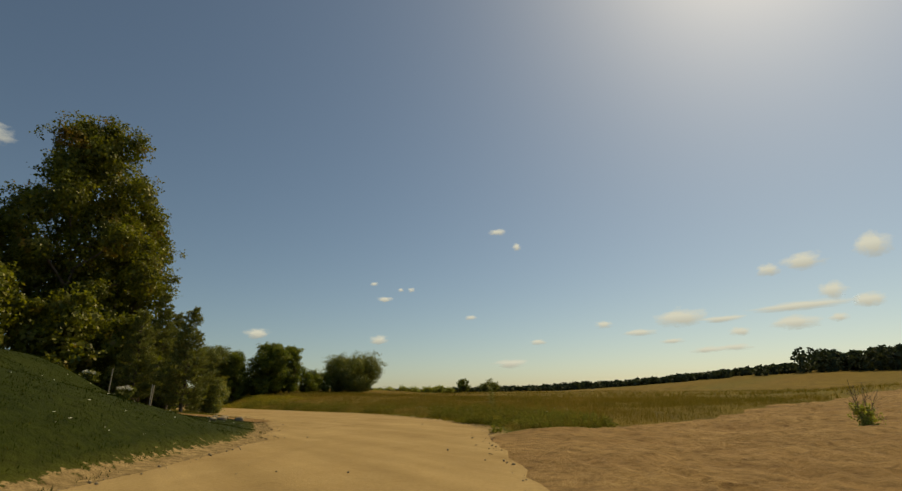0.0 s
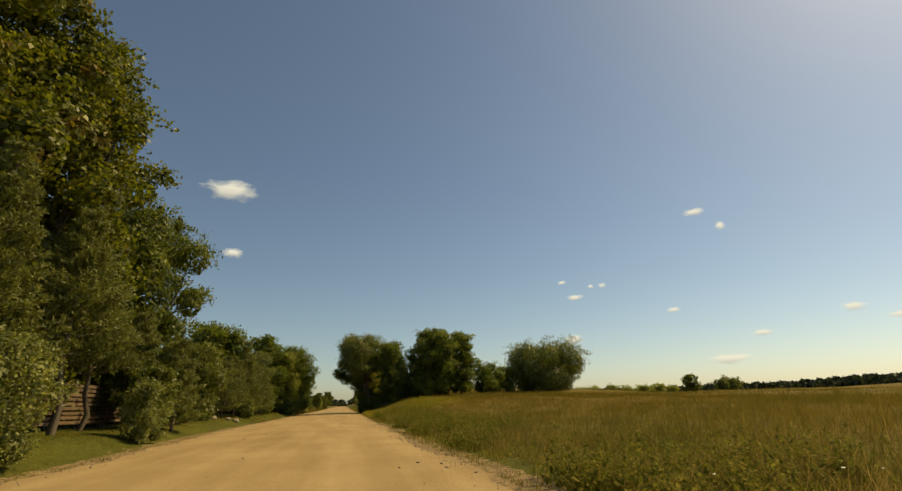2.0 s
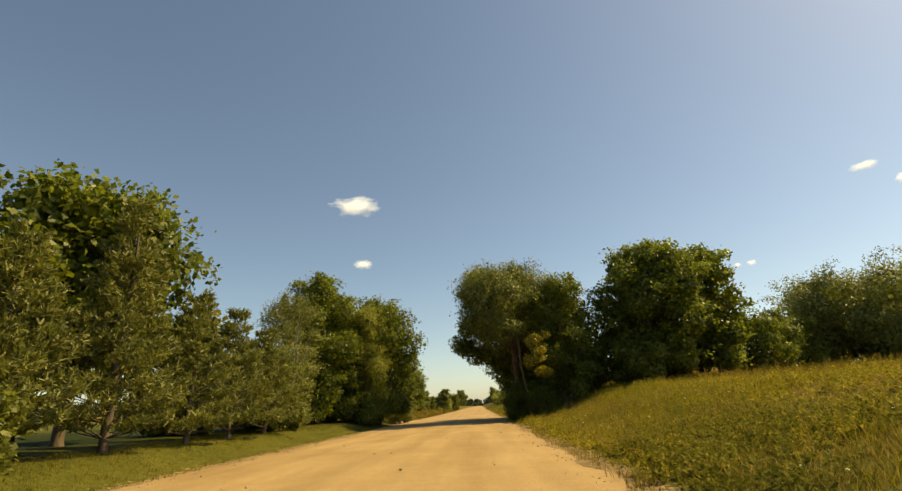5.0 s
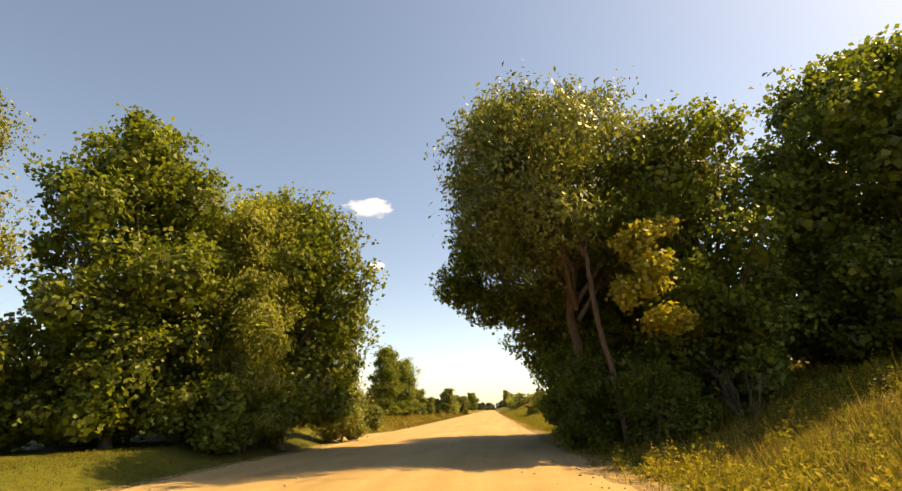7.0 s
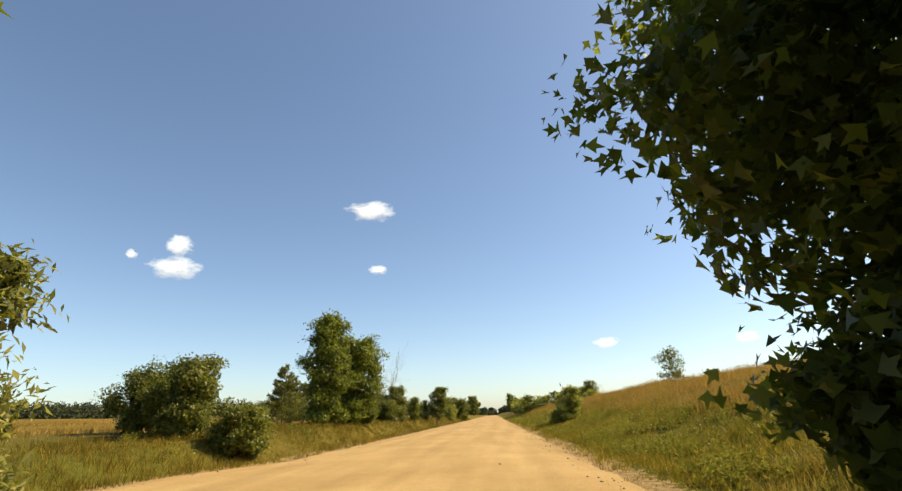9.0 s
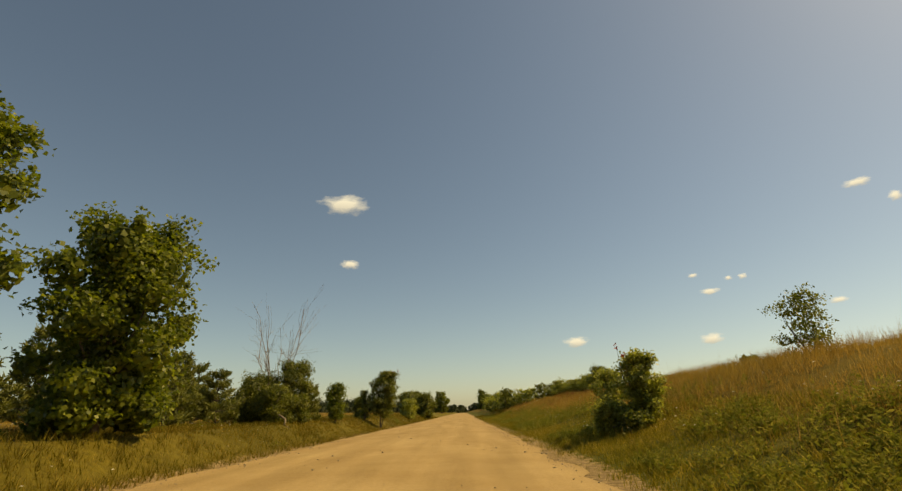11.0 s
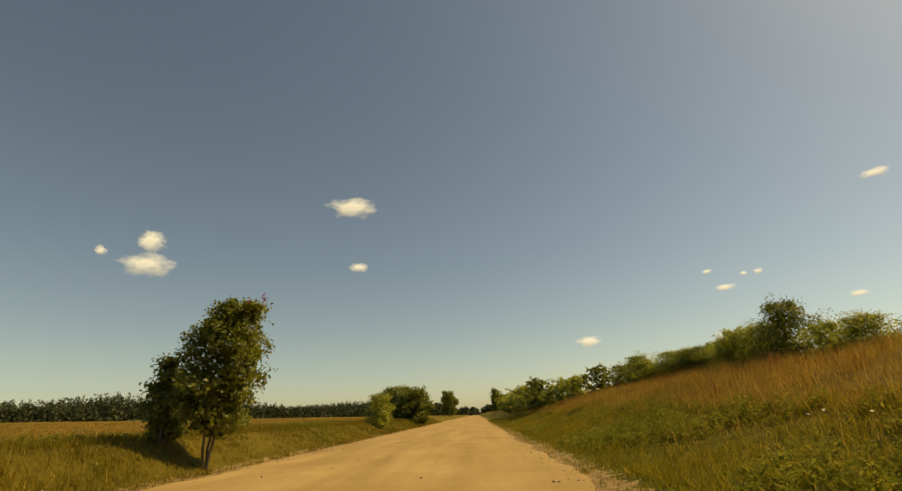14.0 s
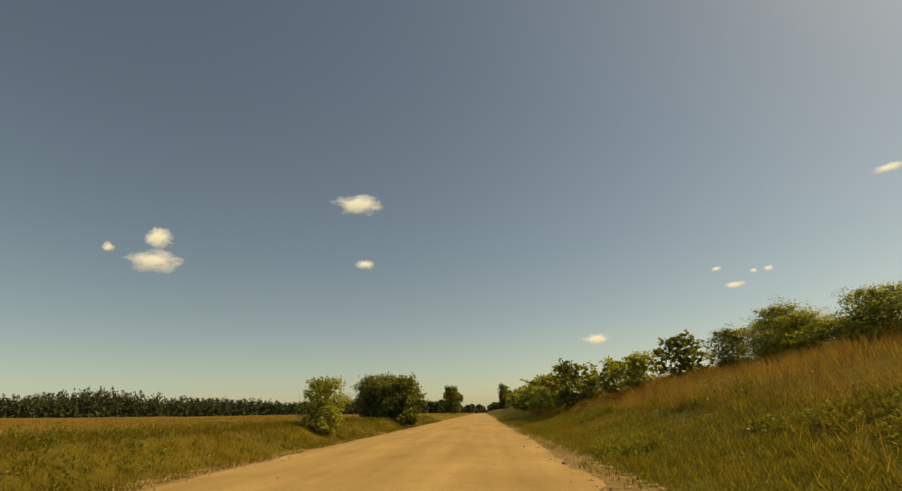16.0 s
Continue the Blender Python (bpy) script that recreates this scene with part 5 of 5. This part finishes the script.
def loose_stones():
    """Pebbles along the gravel's edges and on its surface."""
    rng = np.random.default_rng(9)
    n = 2600
    y = rng.random(n) * 235 - 5
    edge = rng.random(n)
    x = np.where(edge < 0.4, road_left(y) + np.abs(rng.normal(0, 0.35, n)), np.where(edge < 0.8, road_right(y) - np.abs(rng.normal(0, 0.3, n)), road_left(y) + (road_right(y) - road_left(y)) * rng.random(n)))
    s = 0.012 + 0.03 * rng.random(n) ** 3
    base = np.array([(1, 0, 0), (-1, 0, 0), (0, 1, 0), (0, -1, 0), (0, 0, 1), (0, 0, -1)], float)
    v = base[None] * (0.7 + 0.6 * rng.random((n, 6, 1))) * s[:, None, None] * (1, 1, 0.7)
    u = (x - road_left(y)) / (road_right(y) - road_left(y))
    v = v + np.stack([x, y, 0.02 + 0.07 * (1 - (2 * u - 1) ** 2)], -1)[:, None, :]
    tri = np.array([(0, 2, 4), (2, 1, 4), (1, 3, 4), (3, 0, 4), (2, 0, 5), (1, 2, 5), (3, 1, 5), (0, 3, 5)])
    f = (np.arange(n) * 6)[:, None, None] + tri[None]
    return tagged(new("loose_stones", mesh_from("loose_stones", v.reshape(-1, 3), f.reshape(-1, 3), STONE)), "loose pebbles along the gravel's edges", "pebbles", kind="stuff")


loose_stones()


# ---- far woods ----
def far_wood(name, label, seed, ends, count, depth, height, spread_, conifer):
    """A far wood along a line: many small crowns of leaf clumps, joined."""
    rng = np.random.default_rng(seed)
    (x0, y0), (x1, y1) = ends
    vs, n = [], 0
    u = rng.random(count)
    nx, ny = -(y1 - y0), x1 - x0
    q = math.hypot(nx, ny)
    w = (rng.random(count) - 0.5) * depth
    x, y = x0 + (x1 - x0) * u + nx / q * w, y0 + (y1 - y0) * u + ny / q * w
    z = terrain(x, y)
    h = height * (0.65 + 0.5 * rng.random(count)) * (0.85 + 0.3 * lattice(u * 40, 0 * u, seed, 4.0))
    m = 54 if conifer else 60
    t = rng.random((count, m)) ** (1.5 if conifer else 1.0)
    a = rng.random((count, m)) * 2 * np.pi
    r = spread_ * ((1 - t) ** 0.9 + 0.03 if conifer else np.sin(np.pi * (0.1 + 0.86 * t)) ** 0.7) * (0.55 + 0.5 * rng.random((count, m)))
    c = np.stack([x[:, None] + r * np.cos(a), y[:, None] + r * np.sin(a), z[:, None] + h[:, None] * (0.02 + 0.98 * t)], -1).reshape(-1, 3)
    k = len(c)
    s = spread_ * (0.2 if conifer else 0.3) * (0.6 + 0.8 * rng.random(k))[:, None] * (0.5 + 0.7 * (1 - t.reshape(-1, 1)) if conifer else 1.0)
    d1 = rng.normal(size=(k, 3))
    d1 /= np.linalg.norm(d1, axis=1)[:, None]
    d2 = np.cross(d1, rng.normal(size=(k, 3)))
    d2 /= np.linalg.norm(d2, axis=1)[:, None]
    v = np.stack([c - d1 * s, c - d2 * s * 0.7, c + d1 * s, c + d2 * s * 0.7], 1).reshape(-1, 3)
    return tagged(new(name, mesh_from(name, v, np.arange(4 * k).reshape(-1, 4), LEAF_FAR_HAZY)), label, "woods", kind="stuff")


far_wood("spruce_wood", "dark spruce wood beyond the left field", 401, ((-260, 330), (-60, 560)), 2400, 70, 10.5, 3.6, True)
far_wood("mixed_wood", "low dark woods across the far fields", 403, ((-60, 560), (-20, 800)), 160, 60, 10, 4.0, False)
far_wood("ridge_wood", "wooded ridge on the far side of the meadow", 405, ((120, 420), (305, 125)), 420, 40, 5.0, 4.0, False)
far_wood("hill_wood", "dark wood on the hill beyond the meadow", 407, ((300, 118), (330, -70)), 420, 50, 11, 3.6, False)
far_wood("distant_wood", "hazy woods at the far end of the plain", 409, ((10, 900), (200, 760)), 260, 60, 9, 5.0, False)
for k, (tx, ty, th, tr) in enumerate(((-7.5, 336.9, 8.0, 3.2), (-8.5, 370, 8.5, 3.0), (9.5, 370, 9.0, 2.6), (11.0, 385, 7.0, 3.2), (13.5, 410, 7.5, 3.4), (75.0, 203, 6.5, 3.2), (64.0, 292.7, 7.0, 3.4))):
    tree("broadleaf_tree", tx, ty, th, tr, 0.5, LEAF_ASH, BARK, "small dark tree far along the open land", "tree", 110 + k, lobes=10, sprays=150, leaves=11, reach=0.5,
         length=0.5, width=0.4, trunk=0.2, group="far trees")


tree("broadleaf_shrub", 150.0, 205.0, 5.4, 5.2, 0.1, LEAF_SHRUB, BARK, "round green shrub alone on the far meadow", "shrub", 192, lobes=12, sprays=420, leaves=12, reach=0.4, length=0.36, width=0.26, stems=4, trunk=0.1)
tree("broadleaf_tree", 132.0, 203.0, 6.4, 3.2, 0.6, LEAF_ASH, BARK, "small dark tree on the far meadow", "tree", 193, lobes=10, sprays=300, leaves=11, reach=0.4, length=0.36, width=0.28, trunk=0.14)
for k in range(7):
    hx, hy = 82 + 7.5 * k, 196 + 2.0 * k
    tree("broadleaf_shrub", hx, hy, 2.6 + 0.5 * (k % 3), 3.0, 0.05, LEAF_HEDGE, BARK, "low light green shrub in a loose line across the meadow", "shrub", 194 + k, lobes=9, sprays=150, leaves=11, reach=0.4, length=0.36,
         width=0.24, stems=4, trunk=0.08, group="far meadow shrubs")


# ---- clouds ----
def cloud(yaw, rise, wide, high):
    """A far cloud in the direction of yaw (degrees to the right of the road) and rise (degrees), its size in degrees."""
    far = 3600.0
    a, e = radians(yaw), radians(rise)
    at = Vector((math.sin(a) * math.cos(e), math.cos(a) * math.cos(e), math.sin(e))) * far + Vector((0, 90, 0))
    w, h = far * radians(wide) / 2, far * radians(high) / 2
    n = 12
    verts, faces = [], []
    for j in range(n + 1):
        for i in range(n + 1):
            u, v = 2 * i / n - 1, 2 * j / n - 1
            verts.append((u * 1.25, v * 1.25, 0.08 * math.sin(3 * u) * math.cos(2 * v)))
    for j in range(n):
        for i in range(n):
            b = j * (n + 1) + i
            faces.append((b, b + 1, b + n + 2, b + n + 1))
    ob = new("cloud", mesh_from("cloud", np.array(verts), np.array(faces), CLOUD))
    ob.matrix_world = look(at, (0, 90, 1)) @ Matrix.Rotation(math.pi, 4, "Y") @ Matrix.Diagonal((w, h, min(w, h), 1))
    return tagged(ob, "small white fair-weather cloud over the fields", "cloud", "clouds", "structure")


for c in (
    (-13.7, 23.2, 6.5, 3.0),
    (-12.9, 16.4, 2.5, 1.3),
    (-34.6, 15.4, 5.4, 2.9),
    (-34.5, 17.6, 3.0, 2.6),
    (-38.6, 16.2, 1.2, 1.1),
    (41.1, 18.8, 2.5, 1.0),
    (43.3, 16.9, 1.2, 1.1),
    (27.0, 11.1, 2.3, 0.8),
    (25.7, 12.9, 1.2, 0.6),
    (30.2, 12.2, 1.0, 0.7),
    (28.9, 12.2, 0.9, 0.5),
    (37.3, 8.8, 1.9, 0.7),
    (12.8, 7.0, 3.4, 1.4),
    (26.4, 6.4, 2.8, 1.3),
    (41.8, 3.4, 4.7, 1.2),
    (45.1, 5.7, 2.5, 0.8),
    (52.6, 7.3, 2.6, 1.1),
    (60.6, 7.5, 6.3, 2.5),
    (56.2, 6.2, 4.4, 0.9),
    (59.5, 5.1, 3.0, 0.7),
    (69.3, 11.4, 2.5, 1.6),
    (72.4, 11.8, 4.2, 2.3),
    (74.0, 8.7, 2.9, 2.2),
    (71.3, 7.6, 10.2, 1.1),
    (70.6, 6.1, 5.1, 1.7),
    (65.8, 5.6, 2.5, 1.1),
    (65.0, 4.1, 4.1, 0.8),
    (74.0, 6.2, 2.0, 1.0),
    (76.5, 7.5, 3.0, 1.8),
    (77.7, 12.3, 3.5, 2.9),
    (62.8, 4.0, 4.0, 0.8),
    (64.5, 7.0, 5.4, 0.8),
):
    cloud(*c)
